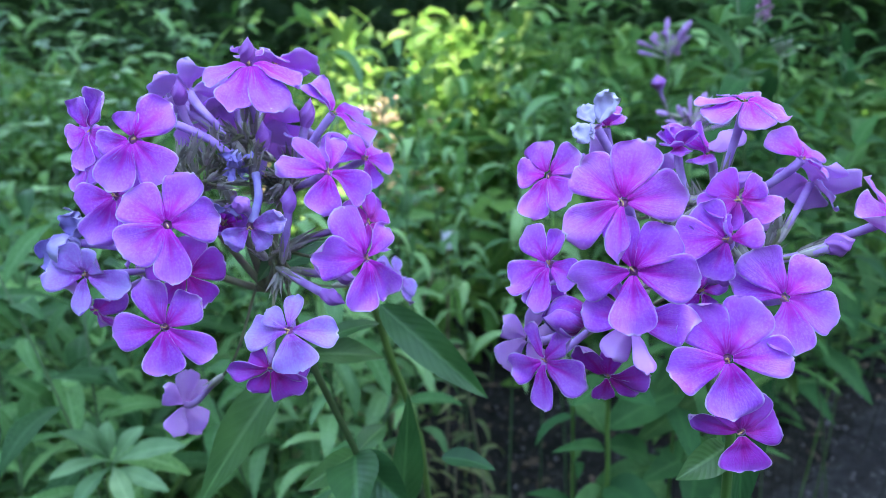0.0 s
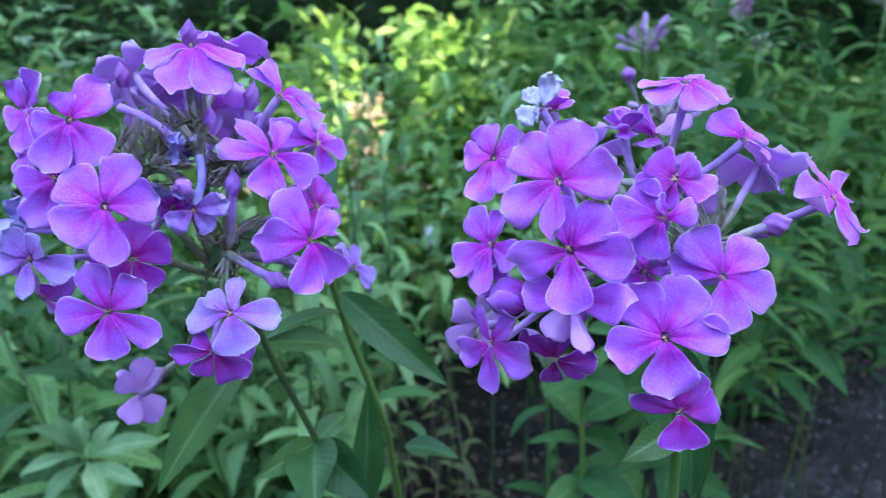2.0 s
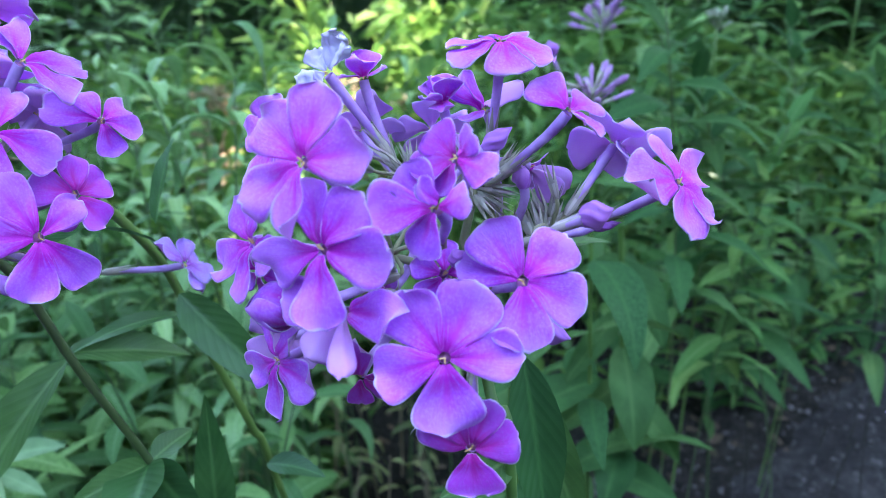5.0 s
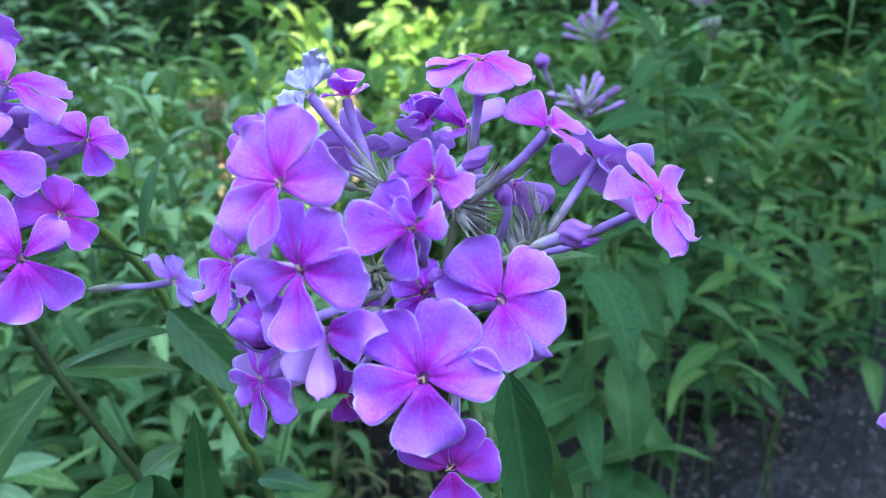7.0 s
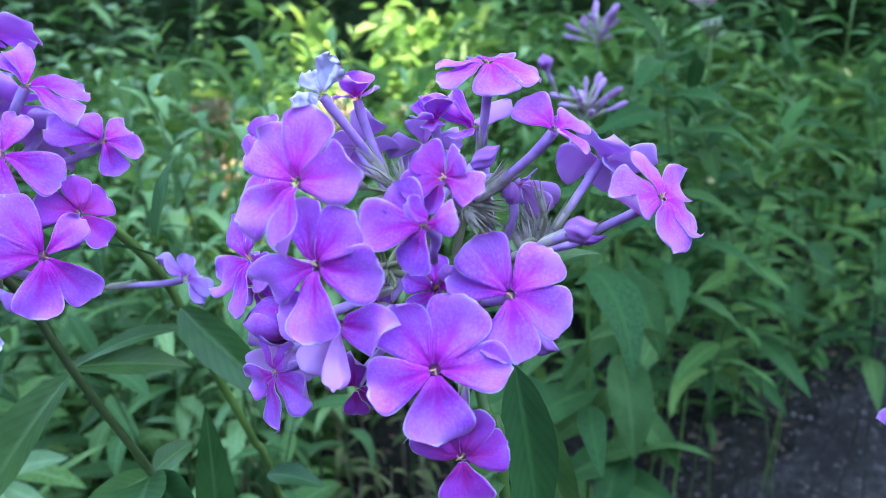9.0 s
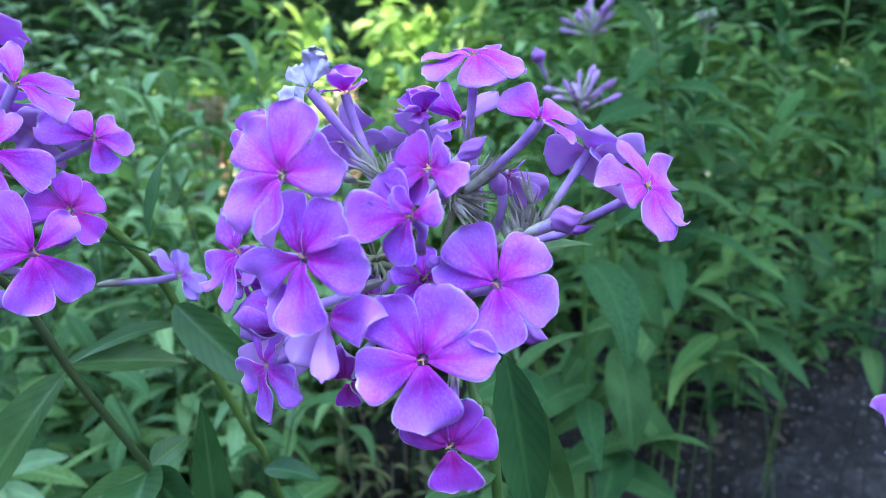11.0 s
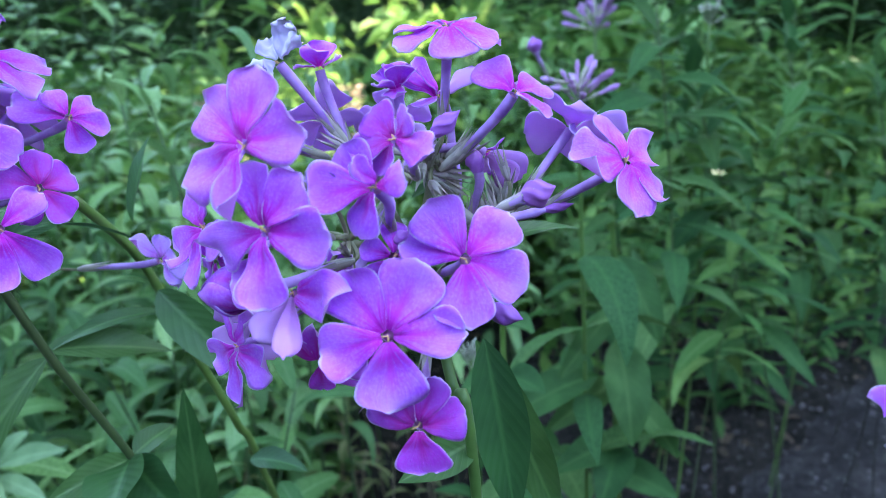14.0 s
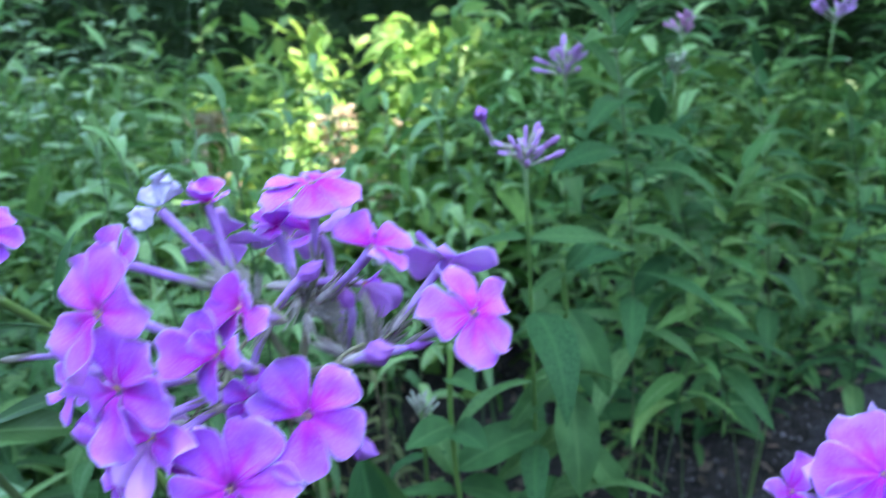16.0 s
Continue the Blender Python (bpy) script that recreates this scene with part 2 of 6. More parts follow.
LEAF_MID = leaf_material("leaf_mid_green", (0.058, 0.192, 0.042), (0.123, 0.310, 0.075), (0.175, 0.350, 0.111))
LEAF_GREY = leaf_material("leaf_grey_green", (0.047, 0.160, 0.041), (0.114, 0.305, 0.087), (0.164, 0.350, 0.130), spread=1.2, rough=0.55, gloss=0.16)
LEAF_PALE = leaf_material("leaf_pale_green", (0.102, 0.265, 0.082), (0.225, 0.465, 0.160), (0.233, 0.440, 0.176), spread=0.9, rough=0.5, gloss=0.3)
LEAF_WHORL = leaf_material("leaf_whorl", (0.106, 0.250, 0.097), (0.213, 0.400, 0.172), (0.233, 0.440, 0.186), spread=0.5, rough=0.5, gloss=0.25)
# sunlit leaf: the yellow-green glow of sun is put into the colour
LEAF_LIME = leaf_material("leaf_sunlit_lime", (0.105, 0.27, 0.050), (0.20, 0.39, 0.085), (0.28, 0.42, 0.08), 0.45)
LEAF_FAR = leaf_material("leaf_far", (0.060, 0.185, 0.033), (0.132, 0.315, 0.063), (0.126, 0.290, 0.065), 0.3, 0.8, island=True)
# darker copy of LEAF_FAR: shade between the stems put into the colour
LEAF_LOW_SHADE = leaf_material("leaf_low_shaded", (0.029, 0.095, 0.018), (0.067, 0.185, 0.039), (0.087, 0.210, 0.056), 0.3, 0.8, island=True)
# brighter copy of LEAF_FAR, sunlight put into the colour
LEAF_FAR_LIME = leaf_material("leaf_far_sunlit_lime", (0.105, 0.27, 0.050), (0.20, 0.39, 0.085), (0.28, 0.40, 0.08), 0.45, 0.6, island=True)
LEAF_DARK = leaf_material("leaf_hedge", (0.019, 0.050, 0.017), (0.042, 0.095, 0.029), (0.04, 0.085, 0.028), 0.15, 0.8, island=True)
BUD_PALE = plain_material("bud_pale", (0.26, 0.34, 0.20), (0.48, 0.50, 0.38), 180.0, 0.6, 0.15)
BUD_PINK = plain_material("bud_pink", (0.50, 0.14, 0.42), (0.70, 0.40, 0.50), 180.0, 0.6, 0.15)


def soil_material(name, low, middle, high, crumb):
    m, nt, b = material(name)
    fine, mid, wide = noise_tex(nt, 160.0, 8.0), noise_tex(nt, 34.0, 7.0), noise_tex(nt, 5.0, 4.0)
    col = ramp(nt, mid, (0.34, low), (0.52, middle), (0.72, high))
    col = mix(nt, ramp(nt, fine, (0.42, (0, 0, 0)), (0.66, (0.6, 0.6, 0.6))), col, high)
    c = nt.nodes.new("ShaderNodeTexCoord")
    vor = node(nt, "ShaderNodeTexVoronoi", Scale=85.0)
    nt.links.new(c.outputs["Object"], vor.inputs["Vector"])
    some = ramp(nt, noise_tex(nt, 60.0, 2.0), (0.5, (0, 0, 0)), (0.6, (1, 1, 1)))
    col = mix(nt, maths(nt, 'MULTIPLY', some, ramp(nt, vor.outputs["Distance"], (0.16, (0.8, 0.8, 0.8)), (0.34, (0, 0, 0)))), col, crumb)
    col = mix(nt, ramp(nt, wide, (0.42, (0, 0, 0)), (0.62, (0.6, 0.6, 0.6))), col, low)
    nt.links.new(col, b.inputs["Base Color"])
    b.inputs["Roughness"].default_value = 0.95
    b.inputs["Specular IOR Level"].default_value = 0.15
    bump(nt, maths(nt, 'ADD', mid, maths(nt, 'MULTIPLY', fine, 0.5)), 1.0, 0.012, b)
    return m


SOIL = soil_material("soil", (0.0095, 0.0092, 0.0070), (0.022, 0.0210, 0.0162), (0.052, 0.049, 0.039), (0.14, 0.132, 0.112))
GRAVEL = soil_material("path_gravel", (0.021, 0.0208, 0.0190), (0.042, 0.0415, 0.0375), (0.095, 0.093, 0.084), (0.23, 0.225, 0.205))
PEBBLE = plain_material("pebble", (0.026, 0.024, 0.021), (0.15, 0.142, 0.13), 60.0, 0.9, 0.0, 0.4, 0.001, 1.4, True)
BARK = plain_material("bark", (0.05, 0.035, 0.025), (0.14, 0.10, 0.07), 14.0, 0.9, 0.0, 0.8, 0.01)
LITTER = plain_material("dead_leaf", (0.05, 0.035, 0.02), (0.16, 0.12, 0.07), 40.0, 0.8, 0.1, 0.4, 0.002, 0.8, True)
LABEL = plain_material("label_plastic", (0.55, 0.56, 0.58), (0.7, 0.7, 0.7), 30.0, 0.5)


# ---- shape helpers ----
def link_mesh(name, bm, materials, smooth=True):
    me = bpy.data.meshes.new(name)
    bm.normal_update()
    bm.to_mesh(me)
    bm.free()
    for m in materials if isinstance(materials, (list, tuple)) else [materials]:
        me.materials.append(m)
    if smooth:
        me.shade_smooth()
    return me


def part(name, data, materials, parent, label="", m=None):
    """Links a bmesh or a ready mesh as one object under a thing or a part."""
    me = data if isinstance(data, bpy.types.Mesh) else link_mesh(name, data, materials)
    ob = new(name, me)
    ob.parent = parent
    if parent.type == 'EMPTY':
        ob.matrix_parent_inverse = Matrix.Translation(-parent.location)
    if m is not None:
        ob.matrix_basis = m
    if label:
        ob["label"] = label
    return ob


def frame_of(n, hint=Vector((1, 0, 0))):
    """Axes u, v, n with u as near to the hint as can be."""
    n = Vector(n).normalized()
    u = hint - n * hint.dot(n)
    if u.length < 0.2:
        hint = Vector((0, 1, 0))
        u = hint - n * hint.dot(n)
    u.normalize()
    return u, n.cross(u), n


def curve_points(a, b, c, d, count):
    """Points of a Bezier curve."""
    return [a * (1 - k) ** 3 + b * 3 * k * (1 - k) ** 2 + c * 3 * k * k * (1 - k) + d * k ** 3 for k in (i / (count - 1) for i in range(count))]


def add_tube(bm, points, radii, sides=8, cap=True, slot=0):
    rings = []
    hint = Vector((1, 0.13, 0.07))
    for i, p in enumerate(points):
        way = points[min(i + 1, len(points) - 1)] - points[max(i - 1, 0)]
        u, v, _ = frame_of(way, hint)
        hint = u
        r = radii[i] if isinstance(radii, (list, tuple)) else radii
        rings.append([bm.verts.new(p + (u * math.cos(a) + v * math.sin(a)) * r) for a in (2 * math.pi * k / sides for k in range(sides))])
    for a, b in zip(rings, rings[1:]):
        for k in range(sides):
            bm.faces.new((a[k], a[(k + 1) % sides], b[(k + 1) % sides], b[k])).material_index = slot
    if cap:
        bm.faces.new(rings[-1]).material_index = slot
        bm.faces.new(rings[0][::-1]).material_index = slot
    return rings


def petal_width(v):
    return max(0.10, (0.09 + 0.91 * v ** 0.95) * math.sqrt(max(0.0, 1 - v ** 3.9)) / 0.638)


def petal_mesh(length, width, bend, cup, curl, rng, front, twist=0.0, crumple=0.0, fold=0.0, lean=0.10, back=None, calm=1.0):
    """One corolla lobe along +x with its face to +z: upper sheet, underside and rim."""
    bm = bmesh.new()
    uv = bm.loops.layers.uv.new("UVMap")
    rows, cols = (15, 9) if crumple else (14, 11)
    ph, amp = rng.uniform(0, 6.3), rng.uniform(0.03, 0.09)
    frill, ph2 = rng.uniform(0.018, 0.055), rng.uniform(0, 6.3)
    crease = rng.uniform(0.03, 0.10) + fold
    flap, flap_side = (rng.uniform(0.15, 0.5) if rng.random() < 0.3 else 0.0), rng.choice((-1, 1))
    notch = rng.uniform(0.0, 0.05)
    skew = rng.uniform(-lean, lean)
    sheets = []
    for thick in (0.0, -0.00022):
        sheet = []
        for i in range(rows):
            v = 1 - (1 - i / (rows - 1)) ** 1.45
            vv = min(v, 0.988)
            line = []
            for j in range(cols):
                s = 2 * j / (cols - 1) - 1
                w = petal_width(vv) * width * 0.5
                x = length * (0.02 + 0.98 * v) - length * v * v * (0.05 * s * s + notch * math.exp(-(s * 4) ** 2))
                y = s * w + skew * length * v * v
                z = length * (bend * v * v + cup * s * s * v + 0.07 * math.sin(min(v * 9, math.pi)) * (1 - v))
                z += length * amp * math.sin(5 * v + 2.2 * s + ph) * v - length * 0.035 * math.exp(-(s * 5) ** 2) * (1 - v)
                z += length * curl * v ** 4 * s
                z += length * crease * abs(s) * v * (1.2 - 0.5 * v) + length * frill * math.sin(11 * v + 4 * s + ph2) * abs(s) ** 2 * v
                z += length * calm * flap * max(0.0, s * flap_side - 0.55) ** 1.5 * v
                y *= 1 - 0.35 * fold
                x *= 1 + 0.010 * math.sin(4 * s + ph2) * v * v
                if crumple:
                    k = Vector((v * 3.1 + ph, s * 1.7, ph))
                    z += crumple * length * (noise.noise(k) + 0.6 * noise.noise(k * 2.3)) * v
                    y += crumple * length * 0.7 * noise.noise(k * 1.7 + Vector((5, 0, 0))) * v
                    x += crumple * length * 0.5 * noise.noise(k * 1.9 + Vector((0, 7, 0))) * v
                a = twist * v
                y, z = y * math.cos(a) - z * math.sin(a), y * math.sin(a) + z * math.cos(a)
                line.append((bm.verts.new((x, y, z + thick)), ((s + 1) / 2, v)))
            sheet.append(line)
        sheets.append(sheet)

    def quad(corners, slot):
        f = bm.faces.new([c[0] for c in corners])
        f.material_index = slot
        for loop, c in zip(f.loops, corners):
            loop[uv].uv = c[1]

    top, low = sheets
    for i in range(rows - 1):
        for j in range(cols - 1):
            quad((top[i][j], top[i + 1][j], top[i + 1][j + 1], top[i][j + 1]), 0)
            quad((low[i][j], low[i][j + 1], low[i + 1][j + 1], low[i + 1][j]), 1)
        quad((top[i][0], low[i][0], low[i + 1][0], top[i + 1][0]), 2)
        quad((top[i][-1], top[i + 1][-1], low[i + 1][-1], low[i][-1]), 2)
    for j in range(cols - 1):
        quad((top[-1][j], low[-1][j], low[-1][j + 1], top[-1][j + 1]), 2)
    return link_mesh("petal", bm, [PETAL[front] if isinstance(front, str) else front, back or PETAL_BACK, PETAL_RIM])


def calyx_bmesh(length, radius):
    """A ribbed green cup with five pointed teeth, along +z."""
    bm = bmesh.new()
    sides = 10
    prev = None
    for k, (h, r) in enumerate(((0, 0.45), (0.2, 0.9), (0.42, 1.0), (0.56, 1.03))):
        ring = [bm.verts.new((r * radius * (1.12 if i % 2 else 0.9) * math.cos(2 * math.pi * i / sides), r * radius * (1.12 if i % 2 else 0.9) * math.sin(2 * math.pi * i / sides), h * length)) for i in range(sides)]
        if prev:
            for i in range(sides):
                bm.faces.new((prev[i], prev[(i + 1) % sides], ring[(i + 1) % sides], ring[i])).material_index = 1 if i % 3 == 1 else 0
        else:
            bm.faces.new(ring[::-1])
        prev = ring
    for i in range(0, sides, 2):
        a = 2 * math.pi * (i + 1) / sides
        tip = bm.verts.new((1.35 * radius * math.cos(a), 1.35 * radius * math.sin(a), length * 1.25))
        bm.faces.new((prev[i], prev[(i + 1) % sides], tip))
        bm.faces.new((prev[(i + 1) % sides], prev[(i + 2) % sides], tip))
    return bm


def basis(u, v, n, origin):
    m = Matrix.Identity(4)
    for k, axis in enumerate((u, v, n, origin)):
        m[0][k], m[1][k], m[2][k] = axis
    return m


CALYX_MESH = None
ANTHER_MESH = None


def nearest(nodes, point):
    """The branching point of a head that lies nearest to a flower."""
    return min((Vector(p) for p in nodes), key=lambda p: (p - Vector(point)).length + 0.4 * max(0.0, p.z - point[2]))


def pedicel_to(thing, base, heading, apex):
    """The thin stalk from the inflorescence's axis to a flower's foot."""
    bm = bmesh.new()
    reach = (base - apex).length
    pts = curve_points(apex, apex + Vector((0, 0, 0.25)) * reach + (base - apex) * 0.2, base - heading * reach * 0.35, base, 8)
    add_tube(bm, pts, [0.00060 - 0.00002 * k for k in range(8)], 6)
    part("pedicel", bm, PEDICEL, thing)


def floret(thing, apex, centre, facing, roll=0.0, across=0.028, front="violet", bend=-0.06, cup=0.05, tube=0.021, open_=1.0, seed=0, wide=0.96, angles=(), petals=(), back=None, calm=1.0, crumple=0.0):
    """A five-lobed phlox flower on its narrow tube. across: its width; open_ under 1 closes the lobes towards a bud.
    petals: instead, for each lobe, its bearing and lift in degrees, its length and its width in millimetres,
    and, where a lobe has rolled over, its turn about its own axis."""
    global CALYX_MESH, ANTHER_MESH
    rng = random.Random(seed * 77 + round(centre[0] * 9000) + round(centre[2] * 7000))
    centre, apex = Vector(centre), nearest(apex, centre)
    u, v, n = frame_of(facing)
    to_apex = (apex - centre).normalized()
    lean = (-n * 0.55 + to_apex * 0.8).normalized()
    base = centre + lean * tube
    bm = bmesh.new()
    pts = curve_points(base, base + (-lean) * tube * 0.4, centre - n * tube * 0.35, centre - n * 0.0006, 9)
    add_tube(bm, pts, [0.0008, 0.00088, 0.00098, 0.00104, 0.00108, 0.00113, 0.0012, 0.00125, 0.00115], 10, False, 0)
    deep = [centre - n * 0.0024, centre - n * 0.0011]
    add_tube(bm, deep, [0.0006, 0.0011], 8, True, 1)
    ob = part("floret", bm, [TUBE, THROAT], thing)
    L = across / 2
    wide *= rng.uniform(0.88, 1.02)
    for k, (bearing, rise, long, broad, *turn) in enumerate(petals):
        a, sag = radians(bearing), rng.uniform(-0.14, -0.02)
        d = u * math.cos(a) + v * math.sin(a)
        lift = radians(rise) - sag
        axis_x, side = d * math.cos(lift) + n * math.sin(lift), n.cross(d)
        if turn:
            side = Matrix.Rotation(radians(turn[0]), 3, axis_x) @ side
        me = petal_mesh(long * 0.001, broad * 0.00101, sag, rng.uniform(-0.03, 0.08), calm * rng.uniform(-0.16, 0.16), rng, front, calm * rng.uniform(-0.25, 0.25), crumple, 0.8 * crumple, 0.05, back, calm)
        part("petal", me, None, ob, m=basis(axis_x, side, axis_x.cross(side), centre + d * 0.0008 + n * (0.00013 * k)))
    for k in range(0 if petals else 5):
        a = radians((angles[k] if angles else roll + 72 * k + rng.uniform(-5, 5)))
        d = u * math.cos(a) + v * math.sin(a)
        lift = (1 - open_) * 1.35 + rng.uniform(-0.22, 0.16)
        axis_x = d * math.cos(lift) + n * math.sin(lift)
        side = n.cross(d)
        up = axis_x.cross(side)
        size = L * rng.uniform(0.90, 1.06)
        me = petal_mesh(size, size * wide * rng.uniform(0.84, 1.08), bend + rng.uniform(-0.10, 0.06) + (1 - open_) * 0.55, cup + rng.uniform(-0.05, 0.06) + (1 - open_) * 0.5,
                        rng.uniform(-0.22, 0.22), rng, front, rng.uniform(-0.42, 0.42))
        part("petal", me, None, ob, m=basis(axis_x, side, up, centre + d * 0.0008 + n * (0.00013 * k)))
    if ANTHER_MESH is None:
        b2 = bmesh.new()
        bmesh.ops.create_icosphere(b2, subdivisions=1, radius=1.0, matrix=Matrix.Diagonal((0.00022, 0.00020, 0.00095, 1)))
        ANTHER_MESH = link_mesh("anther", b2, ANTHER)
        CALYX_MESH = link_mesh("calyx", calyx_bmesh(0.0086, 0.00118), [CALYX, CALYX_PALE])
    for k in range(2):
        a = rng.uniform(0, 6.3)
        d = u * math.cos(a) + v * math.sin(a)
        au, av, an = frame_of(n * 0.7 + d)
        part("anther", ANTHER_MESH, None, ob, m=basis(au, av, an, centre + d * 0.0004 + n * (0.0001 + 0.0004 * k)))
    cu, cv, cn = frame_of(-lean)
    part("calyx", CALYX_MESH, None, ob, m=basis(cu, cv, cn, base - cn * 0.003))
    pedicel_to(thing, base - cn * 0.003, cn, apex)
    return ob


def bud(thing, apex, centre, facing, length=0.010, radius=0.0024, tube=0.014, seed=0):
    """A furled bud: spiral-ridged spindle on its tube."""
    global CALYX_MESH
    rng = random.Random(seed * 31 + round(centre[0] * 9000) + round(centre[2] * 7000))
    centre, apex = Vector(centre), nearest(apex, centre)
    u, v, n = frame_of(facing)
    to_apex = (apex - centre).normalized()
    lean = (-n * 0.8 + to_apex * 0.4).normalized()
    base = centre + lean * tube
    bm = bmesh.new()
    add_tube(bm, curve_points(base, base - lean * tube * 0.4, centre - n * tube * 0.3, centre, 6), [0.0011, 0.0011, 0.0011, 0.0011, 0.0012, radius * 0.6], 8, False, 0)
    rings = []
    sides = 20
    for k in range(13):
        h = k / 12
        r = radius * (0.42 + 0.70 * math.sin(math.pi * min(1, 0.10 + h * 0.80)) ** 1.1) * (1 - 0.94 * max(0.0, (h - 0.35) / 0.65) ** 1.7)
        rings.append([bm.verts.new(centre + n * length * h + (u * math.cos(a + h * 2.6) + v * math.sin(a + h * 2.6)) * r * (0.86 + 0.30 * ((2.5 * a / math.pi) % 1.0)))
                      for a in (2 * math.pi * i / sides + 0.01 for i in range(sides))])
    for a, b in zip(rings, rings[1:]):
        for i in range(sides):
            bm.faces.new((a[i], a[(i + 1) % sides], b[(i + 1) % sides], b[i])).material_index = 1
    bm.faces.new(rings[-1]).material_index = 1
    ob = part("bud", bm, [TUBE, BUD], thing)
    if CALYX_MESH is None:
        CALYX_MESH = link_mesh("calyx", calyx_bmesh(0.0086, 0.00118), [CALYX, CALYX_PALE])
    cu, cv, cn = frame_of(-lean)
    part("calyx", CALYX_MESH, None, ob, m=basis(cu, cv, cn, base - cn * 0.003))
    pedicel_to(thing, base - cn * 0.003, cn, apex)
    return ob


def cup(thing, apex, centre, facing, across=0.014, height=0.012, close=0.4, tube=0.02, seed=0, outside=None):
    """A flower not yet open: five overlapping lobes bowed together over their tube. close near 1 shuts them."""
    rng = random.Random(seed * 57 + round(centre[0] * 9000) + round(centre[2] * 7000))
    centre, apex = Vector(centre), nearest(apex, centre)
    u, v, n = frame_of(facing)
    lean = (-n * 0.55 + (apex - centre).normalized() * 0.8).normalized()
    base = centre + lean * tube
    bm = bmesh.new()
    add_tube(bm, curve_points(base, base - lean * tube * 0.4, centre - n * tube * 0.35, centre + n * 0.0008, 9), [0.0009, 0.0010, 0.0011, 0.0011, 0.0011, 0.0012, 0.0013, 0.0015, 0.0020], 10)
    ob = part("floret", bm, TUBE, thing)
    spin = rng.uniform(0, 6.3)
    for k in range(5):
        bm = bmesh.new()
        uv = bm.loops.layers.uv.new("UVMap")
        rows, cols = 10, 9
        tall = height * rng.uniform(0.86, 1.08)
        sheets = []
        for inset in (0.0, 0.00022):
            sheet = []
            for i in range(rows):
                h = i / (rows - 1)
                line = []
                for j in range(cols):
                    s = 2 * j / (cols - 1) - 1
                    hh = h * (1 - 0.22 * abs(s) ** 3)
                    swell = math.sin(math.pi * min(0.985, 0.13 + (0.48 + 0.40 * close) * hh)) ** 0.8
                    r = across * 0.5 * swell * (1 + 0.11 * s + 0.05 * math.sin(5 * h + k)) - inset
                    a = spin + 1.2566 * k + s * 0.86 * (0.75 + 0.3 * h) + 0.8 * close * h
                    z = tall * (hh ** 0.85) * (1 - 0.03 * s)
                    line.append((bm.verts.new(centre + (u * math.cos(a) + v * math.sin(a)) * max(r, 0.0002) + n * z), ((s + 1) / 2, h)))
                sheet.append(line)
            sheets.append(sheet)
        out, ins = sheets

        def quad(corners, slot):
            f = bm.faces.new([c[0] for c in corners])
            f.material_index = slot
            for loop, c in zip(f.loops, corners):
                loop[uv].uv = c[1]
        for i in range(rows - 1):
            for j in range(cols - 1):
                quad((out[i][j], out[i][j + 1], out[i + 1][j + 1], out[i + 1][j]), 0)
                quad((ins[i][j], ins[i + 1][j], ins[i + 1][j + 1], ins[i][j + 1]), 1)
            quad((out[i][0], out[i + 1][0], ins[i + 1][0], ins[i][0]), 2)
            quad((out[i][-1], ins[i][-1], ins[i + 1][-1], out[i + 1][-1]), 2)
        for j in range(cols - 1):
            quad((out[-1][j], out[-1][j + 1], ins[-1][j + 1], ins[-1][j]), 2)
        part("petal", bm, [outside or PETAL["deep"], PETAL["deep"], PETAL_RIM], ob)
    cu, cv, cn = frame_of(-lean)
    part("calyx", CALYX_MESH, None, ob, m=basis(cu, cv, cn, base - cn * 0.003))
    pedicel_to(thing, base - cn * 0.003, cn, apex)
    return ob


def wilted(thing, apex, centre, facing, across=0.016, tone=None, tube=0.02, seed=0, lobes=5, crumple=0.5, limp=(-0.6, 1.2)):
    """A spent flower: crumpled, shrunken lobes on a limp tube."""
    rng = random.Random(seed * 13 + round(centre[0] * 9000))
    centre, apex = Vector(centre), nearest(apex, centre)
    u, v, n = frame_of(facing)
    lean = (-n * 0.7 + (apex - centre).normalized() * 0.6).normalized()
    base = centre + lean * tube
    bm = bmesh.new()
    add_tube(bm, curve_points(base, base - lean * tube * 0.4, centre - n * tube * 0.4, centre, 8), 0.0012, 8)
    ob = part("spent_floret", bm, TUBE, thing)
    for k in range(lobes):
        a = radians(360 / lobes * k + rng.uniform(-20, 20))
        d = u * math.cos(a) + v * math.sin(a)
        lift = rng.uniform(*limp)
        ax = d * math.cos(lift) + n * math.sin(lift)
        side = n.cross(d)
        me = petal_mesh(across * 0.55, across * 0.5, rng.uniform(-0.5, 0.4), rng.uniform(0.2, 0.7), rng.uniform(-0.5, 0.5), rng, tone or WILTED, rng.uniform(-1.4, 1.4), crumple)
        me.materials[1] = tone or WILTED
        part("petal", me, None, ob, m=basis(ax, side, ax.cross(side), centre))
    pedicel_to(thing, base, -lean, apex)
    return ob


def spent_calyx(thing, apex, tip, seed=0):
    """An empty calyx left on its stalk after the flower fell."""
    tip, apex = Vector(tip), nearest(apex, tip)
    rng = random.Random(round(tip.x * 9000) + round(tip.z * 7000))
    way = (tip - apex).normalized() + Vector((rng.uniform(-0.35, 0.35), rng.uniform(-0.35, 0.35), rng.uniform(-0.2, 0.35)))
    cu, cv, cn = frame_of(way)
    part("calyx", CALYX_MESH, None, thing, m=basis(cu, cv, cn, tip - cn * 0.009) @ Matrix.Scale(rng.uniform(0.7, 1.15), 4))
    pedicel_to(thing, tip - cn * 0.009, cn, apex)


